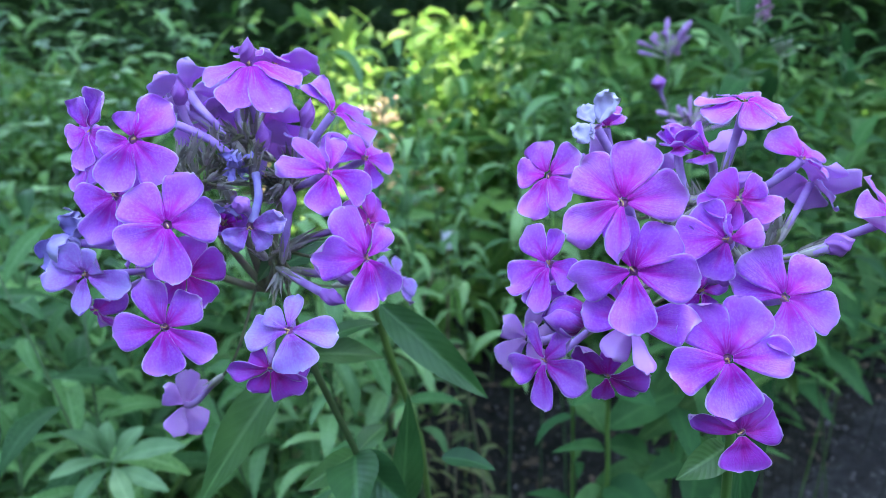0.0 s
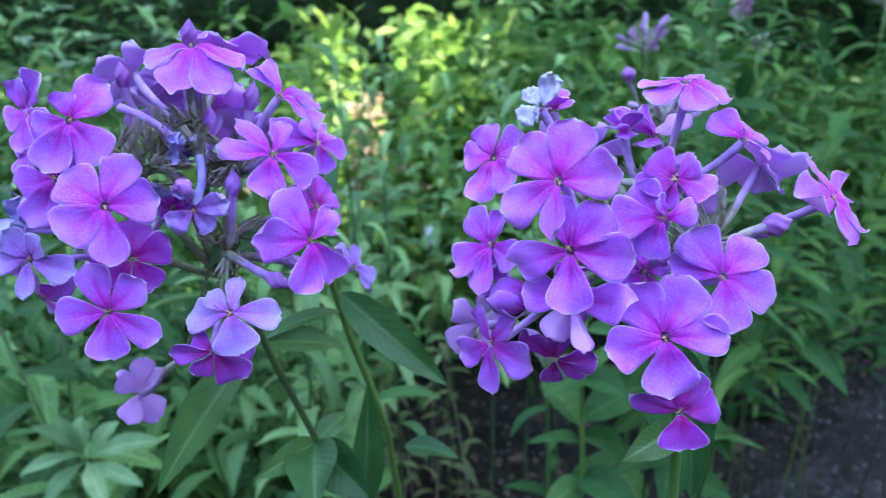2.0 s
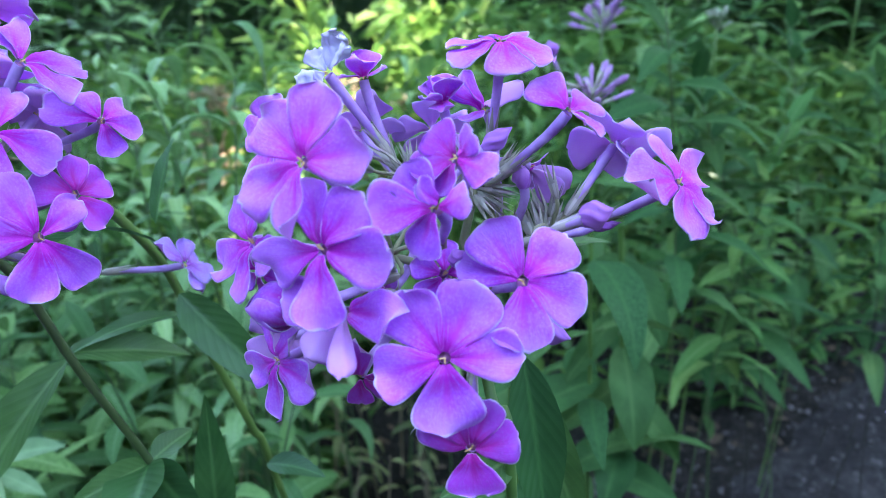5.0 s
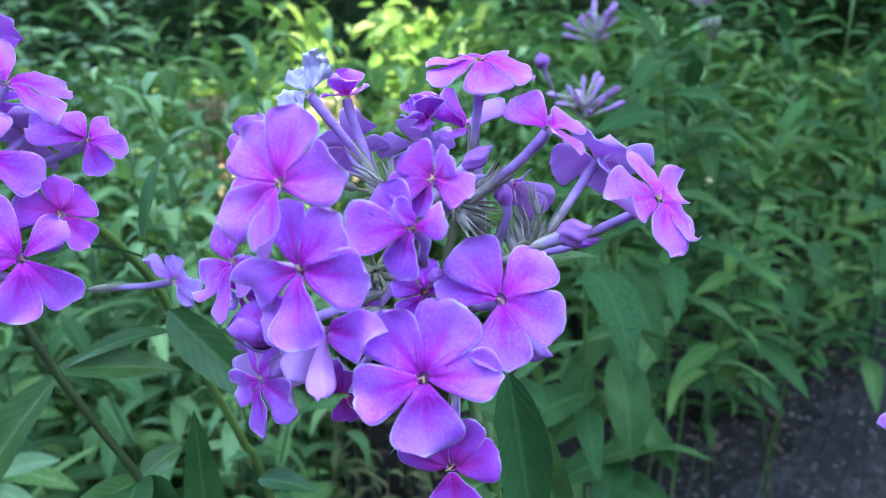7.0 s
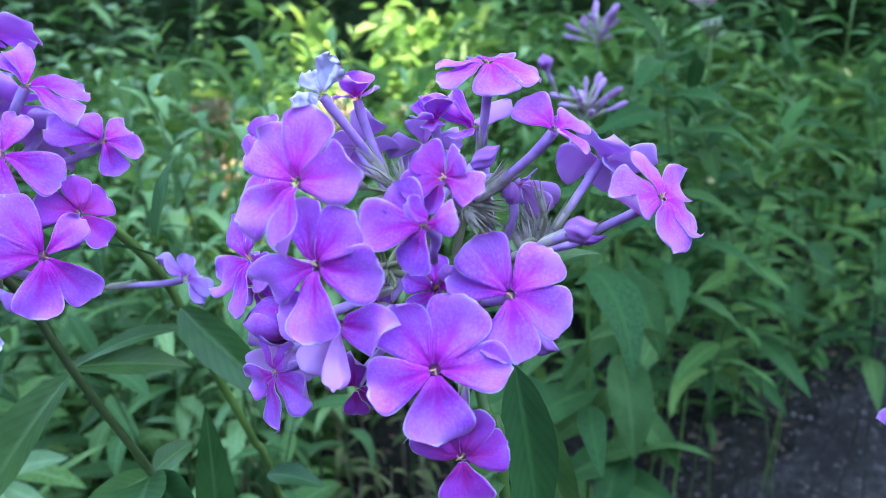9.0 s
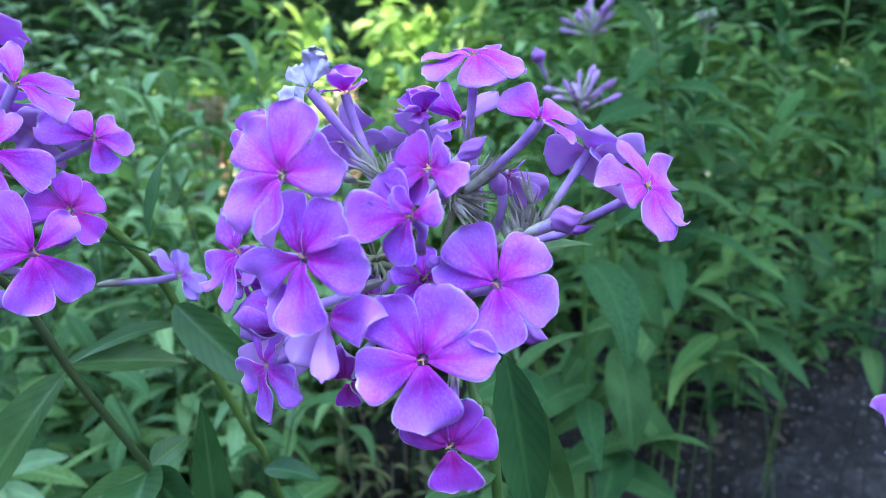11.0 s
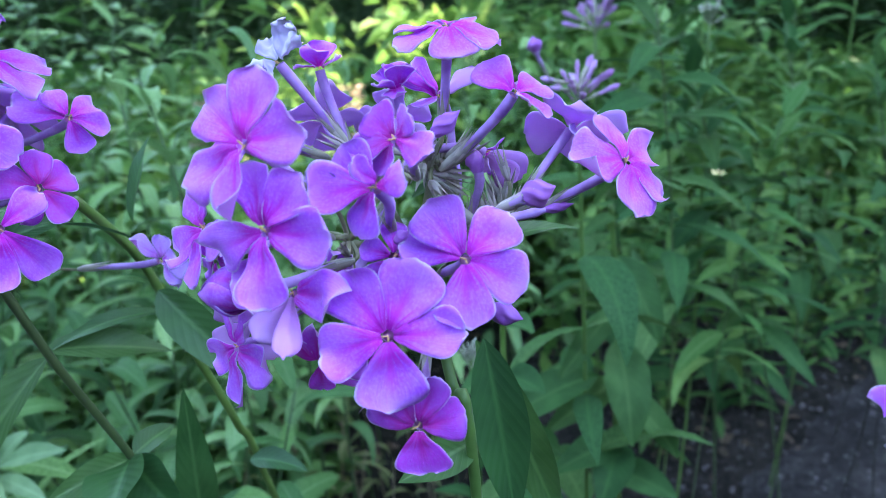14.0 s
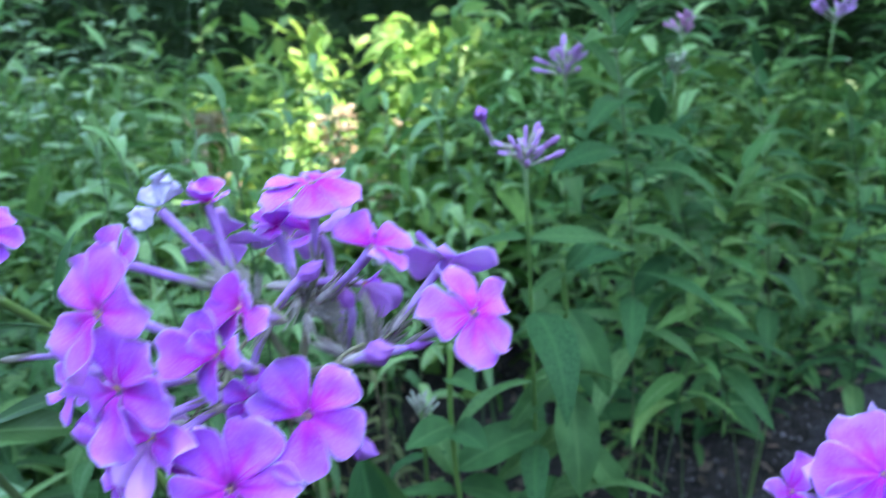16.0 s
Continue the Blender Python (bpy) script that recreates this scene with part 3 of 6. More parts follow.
def leaf_bmesh(length, width, droop, fold, twist, wave, rng, rows=9, cols=5, shape=1.0, bm=None, m=None, uv=None):
    """A pointed leaf from the origin along +x, face up, drooping towards its end."""
    own = bm is None
    if own:
        bm = bmesh.new()
        uv = bm.loops.layers.uv.new("UVMap")
    grid = []
    ph = rng.uniform(0, 6.3)
    side = rng.uniform(-0.15, 0.15) if rows < 12 else 0.0
    for i in range(rows):
        v = i / (rows - 1)
        w = width * 0.5 * max(0.05 if v < 0.5 else 0.0, math.sin(math.pi * v ** (0.75 * shape)) ** 0.9 if v < 1 else 0)
        a = droop * v
        cx = length * (math.sin(a) / droop if abs(droop) > 1e-3 else v)
        cz = -length * ((1 - math.cos(a)) / droop if abs(droop) > 1e-3 else 0)
        line = []
        for j in range(cols):
            s = 2 * j / (cols - 1) - 1
            y, z = s * w * math.cos(fold), abs(s) * w * math.sin(fold)
            z += wave * width * math.sin(9 * v + ph + (2 if s > 0 else 0)) * abs(s) * math.sin(math.pi * v)
            t = twist * v
            y, z = y * math.cos(t) - z * math.sin(t), y * math.sin(t) + z * math.cos(t)
            p = Vector((cx + z * math.sin(a), y + side * length * v * v, cz + z * math.cos(a)))
            line.append((bm.verts.new(m @ p if m else p), ((s + 1) / 2, v)))
        grid.append(line)
    for i in range(rows - 1):
        for j in range(cols - 1):
            corners = (grid[i][j], grid[i + 1][j], grid[i + 1][j + 1], grid[i][j + 1])
            f = bm.faces.new([c[0] for c in corners])
            for loop, c in zip(f.loops, corners):
                loop[uv].uv = c[1]
    return bm


def leaf_between(thing, base, tip, width, mat_, droop=0.6, up=(0, 0, 1), fold=0.42, twist=0.0, seed=0, label="", shape=1.0):
    """A leaf that starts at base and ends at tip, arching towards its up side."""
    base, tip = Vector(base), Vector(tip)
    chord = tip - base
    c, y, z = chord.normalized(), None, None
    y = Vector(up).cross(c).normalized()
    z = c.cross(y)
    x = c * math.cos(droop / 2) + z * math.sin(droop / 2)
    long = chord.length * (droop / 2) / math.sin(droop / 2)
    rng = random.Random(seed + round(base[0] * 5000) + round(tip[2] * 5000))
    bm = leaf_bmesh(long, width, droop, fold, twist, 0.06, rng, 15, 7, shape)
    return part("leaf", bm, mat_, thing, label, m=basis(x, y, x.cross(y), base))


def thing_at(name, at, label, category, group="", kind=""):
    ob = new(name)
    ob.empty_display_size = 0.05
    ob.location = at
    return tagged(ob, label, category, group, kind)


def rachis(thing, nodes):
    """The head's own axis and its side branches, from the first node to the others."""
    a = Vector(nodes[0])
    for k, p in enumerate(nodes[1:]):
        bm = bmesh.new()
        p = Vector(p)
        low = a - Vector((0, 0, 0.006))
        pts = curve_points(low, low.lerp(p, 0.3) + Vector((0, 0, -0.002)), low.lerp(p, 0.75), p, 8)
        add_tube(bm, pts, [0.0013 - 0.00006 * i for i in range(8)], 8)
        part("branch", bm, PEDICEL, thing)


def bud_head(name, label, foot, top, reach, count, tint, seed, flat=0.5, leafy=1.0):
    """A phlox head still in bud: slender pointed buds spraying from the stem's end."""
    rng = random.Random(seed)
    t = thing_at(name, foot, label, "flower", "budding phlox")
    foot, top = Vector(foot), Vector(top)
    stem_through(t, [foot - Vector((0, 0, 0.02)), foot.lerp(top, 0.5) + Vector((0.012, 0, 0)), top], 0.0013, STEM)
    for k in range(count):
        a, el = 2.4 * k + rng.uniform(-0.3, 0.3), rng.uniform(-0.1, 1.4) * (1 - flat) + rng.uniform(0.0, 1.4) * flat
        d = Vector((math.cos(a) * math.cos(el), math.sin(a) * math.cos(el), math.sin(el)))
        size = reach * rng.uniform(0.5, 1.1)
        tip = top + d * size
        bm = bmesh.new()
        start = top + Vector((0, 0, rng.uniform(-0.012, 0.004)))
        pts = curve_points(start, start + Vector((0, 0, size * 0.2)), start.lerp(tip, 0.6), tip, 12)
        thick = size * rng.uniform(0.055, 0.080)
        radii = [thick * 0.28] * 5 + [thick * 0.42, thick * 0.75, thick * 0.78, thick * 0.7, thick * 1.05, thick * 1.15, thick * 0.25]
        rings = add_tube(bm, pts, radii, 7)
        for f in bm.faces:
            h = (f.calc_center_median() - start).length / size
            f.material_index = 0 if h < 0.62 else 1
        part("bud", bm, [CALYX, tint], t)
    for k in range(14):
        h = 0.5 + 0.43 * (k // 2) / 6
        a = 1.57 * (k // 2) + 3.14 * (k % 2) + rng.uniform(-0.3, 0.3)
        m = Matrix.Translation(foot.lerp(top, h) + Vector((0.012 * 4 * h * (1 - h), 0, 0))) @ Euler((rng.uniform(-0.3, 0.3), rng.uniform(-0.7, 0.0), a)).to_matrix().to_4x4() @ Matrix.Scale(leafy * rng.uniform(0.07, 0.11) * (1.35 - 0.6 * h), 4)
        part("leaf", rng.choice(POOL_PHLOX), None, t, m=m)
    return t


# ---- the ground, the hedge and the unseen trees added to shade the bed ----
def ground_height(x, y):
    rise = 0.035 * noise.noise((x * 1.7, y * 1.7, 0)) + 0.012 * noise.noise((x * 9, y * 9, 3)) + 0.005 * noise.noise((x * 31, y * 31, 5))
    return rise * min(1.0, 3.0 / max(abs(x), abs(y), 0.1))


def build_ground():
    bm = bmesh.new()
    ticks = [k * 0.04 for k in range(-50, 51)]
    far = [2.4, 3.0, 4.0, 5.5, 8, 14, 30, 80, 250]
    xs = [-f for f in far[::-1]] + ticks + far
    ys = [-f for f in far[::-1]] + ticks + [2.1, 2.3, 2.5, 2.8, 3.2, 3.6, 4.0, 4.5, 5, 5.5, 8, 14, 30, 80, 250]
    ys = sorted(set(round(v, 3) for v in ys))
    grid = [[bm.verts.new((x, y, ground_height(x, y))) for x in xs] for y in ys]
    for i in range(len(ys) - 1):
        for j in range(len(xs) - 1):
            bm.faces.new((grid[i][j], grid[i][j + 1], grid[i + 1][j + 1], grid[i + 1][j]))
    ob = new("ground", link_mesh("ground", bm, SOIL))
    return tagged(ob, "dark bare garden soil with grit and small stones", "ground", "", "structure")


def path_line():
    """Points and headings along the path's far edge; it bends away from the bed."""
    p, line = Vector((0.306, 0.740, 0)), []
    for k in range(200):
        u = k * 0.02
        turn = min(1.0, max(0.0, (u - 0.75) / 0.7))
        a = radians(41.8 + 36 * turn * turn * (3 - 2 * turn))
        line.append((p.copy(), Vector((math.sin(a), -math.cos(a), 0))))
        p += Vector((math.cos(a), math.sin(a), 0)) * 0.02
    return line


PATH_LINE = path_line()


def pebbles(name, label, count, x0, x1, y0, y1, small, large, seed, on_path=False):
    """Grit lying on the soil, in one mesh."""
    rng = random.Random(seed)
    verts, faces = [], []
    ball = bmesh.new()
    bmesh.ops.create_icosphere(ball, subdivisions=1, radius=1.0)
    bv = [v.co.copy() for v in ball.verts]
    ball.verts.index_update()
    bf = [[v.index for v in f.verts] for f in ball.faces]
    ball.free()
    for _ in range(count):
        x, y = rng.uniform(x0, x1), rng.uniform(y0, y1)
        r = small + (large - small) * rng.random() ** 3
        high = 0.0
        if on_path:
            at, across = PATH_LINE[int(x * 50)]
            x, y, high = at.x + across.x * y, at.y + across.y * y, 0.012
        m = pose(x, y, ground_height(x, y) + high + r * 0.2, rng.uniform(0, 40), rng.uniform(0, 40), rng.uniform(0, 360)) @ Matrix.Diagonal((r, r * rng.uniform(0.6, 1), r * rng.uniform(0.4, 0.8), 1))
        n = len(verts)
        verts += [m @ (v * rng.uniform(0.8, 1.1)) for v in bv]
        faces += [[n + k for k in f] for f in bf]
    me = bpy.data.meshes.new(name)
    me.from_pydata(verts, [], faces)
    me.materials.append(PEBBLE)
    return tagged(new(name, me), label, "gravel", "", "stuff")


def leaf_cloud(name, count, place, size, material_, seed, slim=0.4, flat=0.5):
    """Many small leaves in one mesh: place(rng) gives each a point; each is folded along its midrib."""
    rng = random.Random(seed)
    verts, faces, uvs = [], [], []
    shape = ((0, 0, 0.5, 0), (0.35, 0.5, 0, 0.4), (0.75, 0.36, 0, 0.75), (1, 0, 0.5, 1), (0.75, -0.36, 1, 0.75), (0.35, -0.5, 1, 0.4), (0.5, 0, 0.5, 0.5))
    for _ in range(count):
        p = place(rng)
        if p is None:
            continue
        s = size * rng.uniform(0.6, 1.3)
        m = Matrix.Translation(p) @ Euler((rng.gauss(0, flat), rng.uniform(-0.3, 1.0), rng.uniform(0, 6.283))).to_matrix().to_4x4()
        n = len(verts)
        for x, y, u, v in shape:
            verts.append(m @ Vector((x * s, y * s * slim, abs(y) * s * 0.12 - x * x * s * 0.22)))
        for f in ((0, 6, 1), (1, 6, 2), (2, 6, 3), (3, 6, 4), (4, 6, 5), (5, 6, 0)):
            faces.append([n + k for k in f[::-1]])
            uvs += [(shape[k][2], shape[k][3]) for k in f[::-1]]
    me = bpy.data.meshes.new(name)
    me.from_pydata(verts, [], faces)
    layer = me.uv_layers.new(name="UVMap")
    layer.data.foreach_set("uv", [c for uv in uvs for c in uv])
    me.materials.append(material_)
    me.shade_smooth()
    return me


def build_tree(name, foot, height, lobes, count, seed, label):
    """An unseen tree, added for its shade: tapered trunk, limbs to each lobe of the crown, and a crown of loose leaves.
    """
    t = thing_at(name, foot, label, "tree")
    rng = random.Random(seed)
    foot = Vector(foot)
    bm = bmesh.new()
    top = foot + Vector((0, 0, height))
    pts = curve_points(foot - Vector((0, 0, 0.1)), foot + Vector((0.05, 0, height * 0.3)), top - Vector((0.08, 0.05, height * 0.3)), top, 10)
    add_tube(bm, pts, [0.16 - 0.01 * k for k in range(10)], 12)
    part("trunk", bm, BARK, t)
    for cx, cy, cz, rx, ry, rz in lobes:
        bm = bmesh.new()
        end = Vector((cx, cy, cz))
        start = foot + Vector((0, 0, height * 0.75))
        add_tube(bm, curve_points(start, start + Vector((0, 0, 0.4)), (start + end) / 2 + Vector((0, 0, 0.3)), end, 8), [0.07 - 0.007 * k for k in range(8)], 8)
        part("limb", bm, BARK, t)
    volumes = [l[3] * l[4] for l in lobes]

    def place(r):
        cx, cy, cz, rx, ry, rz = r.choices(lobes, volumes)[0]
        while True:
            a, b, c = r.uniform(-1, 1), r.uniform(-1, 1), r.uniform(-1, 1)
            if a * a + b * b + c * c < 1:
                return Vector((cx + a * rx, cy + b * ry, cz + c * rz))
    crown = part("crown", leaf_cloud("crown", count, place, 0.16, LEAF_FAR, seed, 0.7), None, t)
    crown.matrix_basis = Matrix.Identity(4)
    return t


build_ground()


def build_path():
    """A narrow trodden gravel path running through the bed, with ragged edges and real thickness."""
    bm = bmesh.new()
    rows = []
    for k in range(0, 200, 2):
        s = k * 0.02
        at, across = PATH_LINE[k]
        line = []
        for j in range(13):
            w = 0.50 * j / 12
            if j in (0, 12):
                w += 0.04 * noise.noise((s * 4, j, 0)) + 0.015 * noise.noise((s * 17, j, 0))
            p = at + across * w
            crown = 0.010 + 0.006 * math.sin(math.pi * j / 12) + 0.004 * noise.noise((p.x * 22, p.y * 22, 1))
            p.z = ground_height(p.x, p.y) + (crown if 0 < j < 12 else -0.004)
            line.append(bm.verts.new(p))
        rows.append(line)
    for a, b in zip(rows, rows[1:]):
        for j in range(12):
            bm.faces.new((a[j], a[j + 1], b[j + 1], b[j]))
    bmesh.ops.recalc_face_normals(bm, faces=bm.faces[:])
    return tagged(new("path", link_mesh("path", bm, GRAVEL)), "grey gravel garden path with dark soil beside it", "path", "", "structure")


build_path()
pebbles("grit", "grey grit and small stones scattered over dark soil", 4200, 0.1, 1.5, 0.6, 1.6, 0.0010, 0.0075, 3)
pebbles("gravel", "pale and grey pebbles loose on the path", 2600, 0.0, 1.9, 0.02, 0.5, 0.0010, 0.008, 4, True)
# crowns out of view, added as sun blockers; their gap lights the clearing
build_tree("shade_tree", (3.6, 2.0, 0), 3.0, [(-0.27, 1.7, 3.4, 1.3, 1.2, 0.7), (1.13, 1.75, 3.5, 1.3, 1.15, 0.6), (0.23, 2.45, 3.5, 1.0, 0.75, 0.5), (1.0, 2.75, 3.5, 0.5, 0.35, 0.4), (1.26, 1.70, 3.4, 0.55, 0.5, 0.45), (1.15, 1.66, 3.1, 0.5, 0.45, 0.35), (1.36, 1.76, 3.6, 0.55, 0.5, 0.4), (1.24, 1.70, 3.3, 0.5, 0.5, 0.4), (2.3, 2.8, 3.5, 1.1, 1.0, 0.6), (2.50, 3.7, 3.6, 0.80, 0.8, 0.6), (3.5, 3.5, 3.5, 1.0, 1.2, 0.6), (-0.08, 3.6, 3.5, 0.95, 1.0, 0.6), (-0.27, 5.0, 3.5, 1.0, 1.1, 0.6), (-1.47, 3.7, 3.5, 1.1, 1.3, 0.6)], 15000, 5, "unseen leafy tree added to shade the flower bed")
# another added crown, keeps the sun off the ground in front
build_tree("shade_tree", (4.2, 3.2, 0), 6.2, [(1.4, 2.2, 6.9, 1.7, 1.6, 0.8), (3.4, 2.2, 7.2, 1.7, 1.6, 0.8), (5.2, 2.3, 7.0, 1.5, 1.5, 0.8), (0.2, 1.6, 6.8, 1.3, 1.4, 0.7), (2.6, 0.4, 7.0, 2.2, 1.2, 0.8)], 11000, 7, "tall unseen leafy tree added to shade the bed and path")
build_tree("shade_tree", (2.4, 7.4, 0), 3.2, [(1.76, 3.6, 3.5, 0.36, 0.6, 0.4), (1.95, 4.5, 3.5, 0.9, 1.0, 0.6), (2.2, 5.4, 3.5, 1.0, 1.0, 0.6), (3.9, 4.9, 3.5, 1.3, 1.2, 0.6), (3.5, 6.5, 3.6, 1.9, 1.3, 0.7), (0.9, 7.0, 3.6, 1.9, 1.3, 0.7), (0.9, 5.2, 3.6, 0.9, 0.6, 0.5), (-1.3, 7.2, 3.6, 1.8, 1.6, 0.7)], 14000, 6, "unseen leafy tree added beyond the hedge for its shade")


def build_hedge():
    core = bmesh.new()
    rows = []
    for k in range(0, 61):
        x = -7 + 14 * k / 60
        line = []
        for h in range(9):
            z = 2.2 * h / 8
            y = 5.6 + 0.25 * noise.noise((x * 1.3, z * 1.3, 2)) + 0.1 * h / 8
            line.append(core.verts.new((x, y, z - 0.05)))
        line.append(core.verts.new((x, 7.0, 2.2)))
        line.append(core.verts.new((x, 7.2, -0.05)))
        rows.append(line)
    for a, b in zip(rows, rows[1:]):
        for k in range(len(a) - 1):
            core.faces.new((a[k], b[k], b[k + 1], a[k + 1]))
    hedge = thing_at("hedge", (0, 6.2, 0), "dark green clipped hedge closing the garden", "hedge", "", "stuff")
    part("branches", core, LEAF_DARK, hedge)

    def place(r):
        x, z = r.uniform(-6.5, 6.5), r.uniform(0.0, 2.2) 
        return Vector((x, 5.55 - 0.35 * r.random() ** 2 + 0.25 * noise.noise((x * 1.3, z * 1.3, 2)), z))
    part("foliage", leaf_cloud("foliage", 16000, place, 0.09, LEAF_DARK, 8, 0.5), None, hedge)


build_hedge()


def unseen_hedge(label, x0, y0, x1, y1, height, seed):
    """An unseen clipped hedge, added at another side to block low skylight."""
    t = thing_at("hedge", ((x0 + x1) / 2, (y0 + y1) / 2, 0), label, "hedge")
    bm = bmesh.new()
    a, b = Vector((x0, y0, 0)), Vector((x1, y1, 0))
    side = (b - a).cross(Vector((0, 0, 1))).normalized() * 0.6
    count = 40
    rings = []
    for k in range(count + 1):
        c = a.lerp(b, k / count)
        ring = []
        for w, h in ((-1, -0.03), (-0.97, 0.35), (-0.9, 0.7), (-0.6, 0.95), (0, 1), (0.6, 0.95), (0.9, 0.7), (0.97, 0.35), (1, -0.03)):
            p = c + side * w + Vector((0, 0, h * height))
            ring.append(bm.verts.new(p + noise.noise_vector(p * 1.7 + Vector((seed, 0, 0))) * 0.22))
        rings.append(ring)
    for p, q in zip(rings, rings[1:]):
        for k in range(8):
            bm.faces.new((p[k], q[k], q[k + 1], p[k + 1]))
    bm.faces.new(rings[0])
    bm.faces.new(rings[-1][::-1])
    part("branches", bm, LEAF_DARK, t)

    def place(r):
        k, h = r.random(), r.random()
        face = side * (1.0 if r.random() < 0.5 else -1.0) * (1.03 - 0.15 * h * h)
        return a.lerp(b, k) + face + Vector((0, 0, h * height * 0.97)) + Vector((r.uniform(-0.15, 0.15), r.uniform(-0.15, 0.15), 0))
    part("foliage", leaf_cloud("foliage", 7000, place, 0.11, LEAF_DARK, seed + 70, 0.5), None, t).matrix_parent_inverse = Matrix.Translation(-t.location)


# hedges out of view, added so that light comes mostly from above
unseen_hedge("unseen dark hedge added to block low skylight on the left", -4.6, -4.0, -4.6, 5.0, 3.2, 1)
unseen_hedge("unseen dark hedge added to block low skylight on the right", 4.6, -4.0, 4.6, 5.0, 3.2, 2)
unseen_hedge("unseen dark hedge added to block low skylight at the near end", -4.6, -3.2, 4.6, -3.2, 2.6, 3)


# ---- the plants of the bed ----
def leaf_pool(name, material_, count, width, droop, fold, seed, shape=1.0, rows=8, cols=5):
    """A few leaves of unit length to share between the plants of a kind."""
    rng = random.Random(seed)
    return [link_mesh(name, leaf_bmesh(1.0, width * rng.uniform(0.8, 1.2), droop * rng.uniform(0.5, 1.5), fold * rng.uniform(0.6, 1.3), rng.uniform(-0.4, 0.4), 0.08, rng, rows, cols, shape), material_) for _ in range(count)]


def leafy_plant(name, label, category, group, height, nodes, length, pool, stem_material, seed, start=0.15, each=2, rise=0.5, bendy=0.05, taper=0.6, thick=0.0019):
    """A herbaceous stem with leaves in pairs or spirals, built at the origin."""
    rng = random.Random(seed)
    t = thing_at(name, (0, 0, 0), label, category, group)
    side = Vector((rng.uniform(-1, 1), rng.uniform(-1, 1), 0)) * bendy
    pts = curve_points(Vector((0, 0, -0.02)), -side * 0.4 + Vector((0, 0, height * 0.35)), side * 0.2 + Vector((0, 0, height * 0.7)), side + Vector((0, 0, height)), 9)
    bm = bmesh.new()
    add_tube(bm, pts, [thick * (1 - 0.075 * k) for k in range(9)], 6)
    part("stem", bm, stem_material, t)
    spin = rng.uniform(0, 6.3)
    for k in range(nodes):
        h = start + (1 - start) * (k + 0.5 * rng.random()) / max(1, nodes - 0.5)
        h = min(h, 0.995)
        seat = pts[min(7, int(h * 8))].lerp(pts[min(8, int(h * 8) + 1)], h * 8 - int(h * 8))
        for e in range(each):
            a = spin + k * (1.57 if each == 2 else 2.4) + e * 6.283 / each + rng.uniform(-0.3, 0.3)
            up = rise + 0.5 * (h > 0.9) + rng.uniform(-0.35, 0.3)
            size = length * (1 - taper * max(0, h - 0.45) / 0.55) * rng.uniform(0.75, 1.15)
            m = Matrix.Translation(seat) @ Euler((rng.uniform(-0.3, 0.3), -up, a)).to_matrix().to_4x4() @ Matrix.Scale(size, 4)
            part("leaf", rng.choice(pool), None, t, m=m)
    return t


def spread(protos, spots, seed, turn=True, low=0.85, high=1.12):
    """Stands copies of the prototypes on the ground, one at each spot; the prototypes take the first ones."""
    rng = random.Random(seed)
    for k, (x, y) in enumerate(spots):
        s = rng.uniform(low, high)
        m = pose(x, y, ground_height(x, y) - 0.005, rng.uniform(-6, 6), rng.uniform(-6, 6), rng.uniform(0, 360)) @ Matrix.Scale(s, 4)
        if k < len(protos):
            protos[k].matrix_basis = m
        else:
            copy_thing(protos[rng.randrange(len(protos))], m)


def scatter(count, x0, x1, y0, y1, seed, keep=None):
    """Spread-out spots in a rectangle of the plan."""
    rng = random.Random(seed)
    spots = []
    tries = 0
    gap = 0.75 * math.sqrt((x1 - x0) * (y1 - y0) / count)
    while len(spots) < count and tries < 6000:
        tries += 1
        x, y = rng.uniform(x0, x1), rng.uniform(y0, y1)
        if (keep is None or keep(x, y)) and all((x - a) ** 2 + (y - b) ** 2 > gap * gap for a, b in spots):
            spots.append((x, y))
    return spots


POOL_PHLOX = leaf_pool("leaf", LEAF_PHLOX, 7, 0.28, 0.9, 0.22, 11, 0.9)
POOL_MID = leaf_pool("leaf", LEAF_MID, 7, 0.26, 1.0, 0.25, 12)
POOL_GREY = leaf_pool("leaf", LEAF_GREY, 7, 0.25, 1.1, 0.25, 13, 1.2)
POOL_PALE = leaf_pool("leaf", LEAF_PALE, 7, 0.25, 1.1, 0.25, 17, 1.2)
POOL_TAN = leaf_pool("leaf", LEAF_TAN, 4, 0.55, 0.9, 0.3, 18)
POOL_BROAD = leaf_pool("leaf", LEAF_PALE, 5, 0.55, 0.5, 0.15, 14, 0.85)
POOL_OLIVE = leaf_pool("leaf", LEAF_OLIVE, 5, 0.24, 1.6, 0.3, 19)
POOL_LIME = leaf_pool("leaf", LEAF_LIME, 5, 0.40, 0.6, 0.2, 15)
STEMS = "tall green phlox stem with lance-shaped leaves, not in flower"

POOL_DROOP = leaf_pool("leaf", LEAF_PALE, 7, 0.21, 2.1, 0.35, 16, 1.1, 10)

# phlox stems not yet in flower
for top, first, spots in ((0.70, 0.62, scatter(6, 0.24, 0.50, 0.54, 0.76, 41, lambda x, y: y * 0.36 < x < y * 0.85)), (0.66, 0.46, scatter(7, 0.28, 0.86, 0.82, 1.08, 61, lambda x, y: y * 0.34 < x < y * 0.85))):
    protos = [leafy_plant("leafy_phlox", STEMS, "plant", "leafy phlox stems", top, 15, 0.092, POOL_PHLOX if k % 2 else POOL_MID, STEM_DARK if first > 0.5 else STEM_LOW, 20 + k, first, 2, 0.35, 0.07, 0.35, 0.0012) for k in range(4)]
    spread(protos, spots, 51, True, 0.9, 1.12)
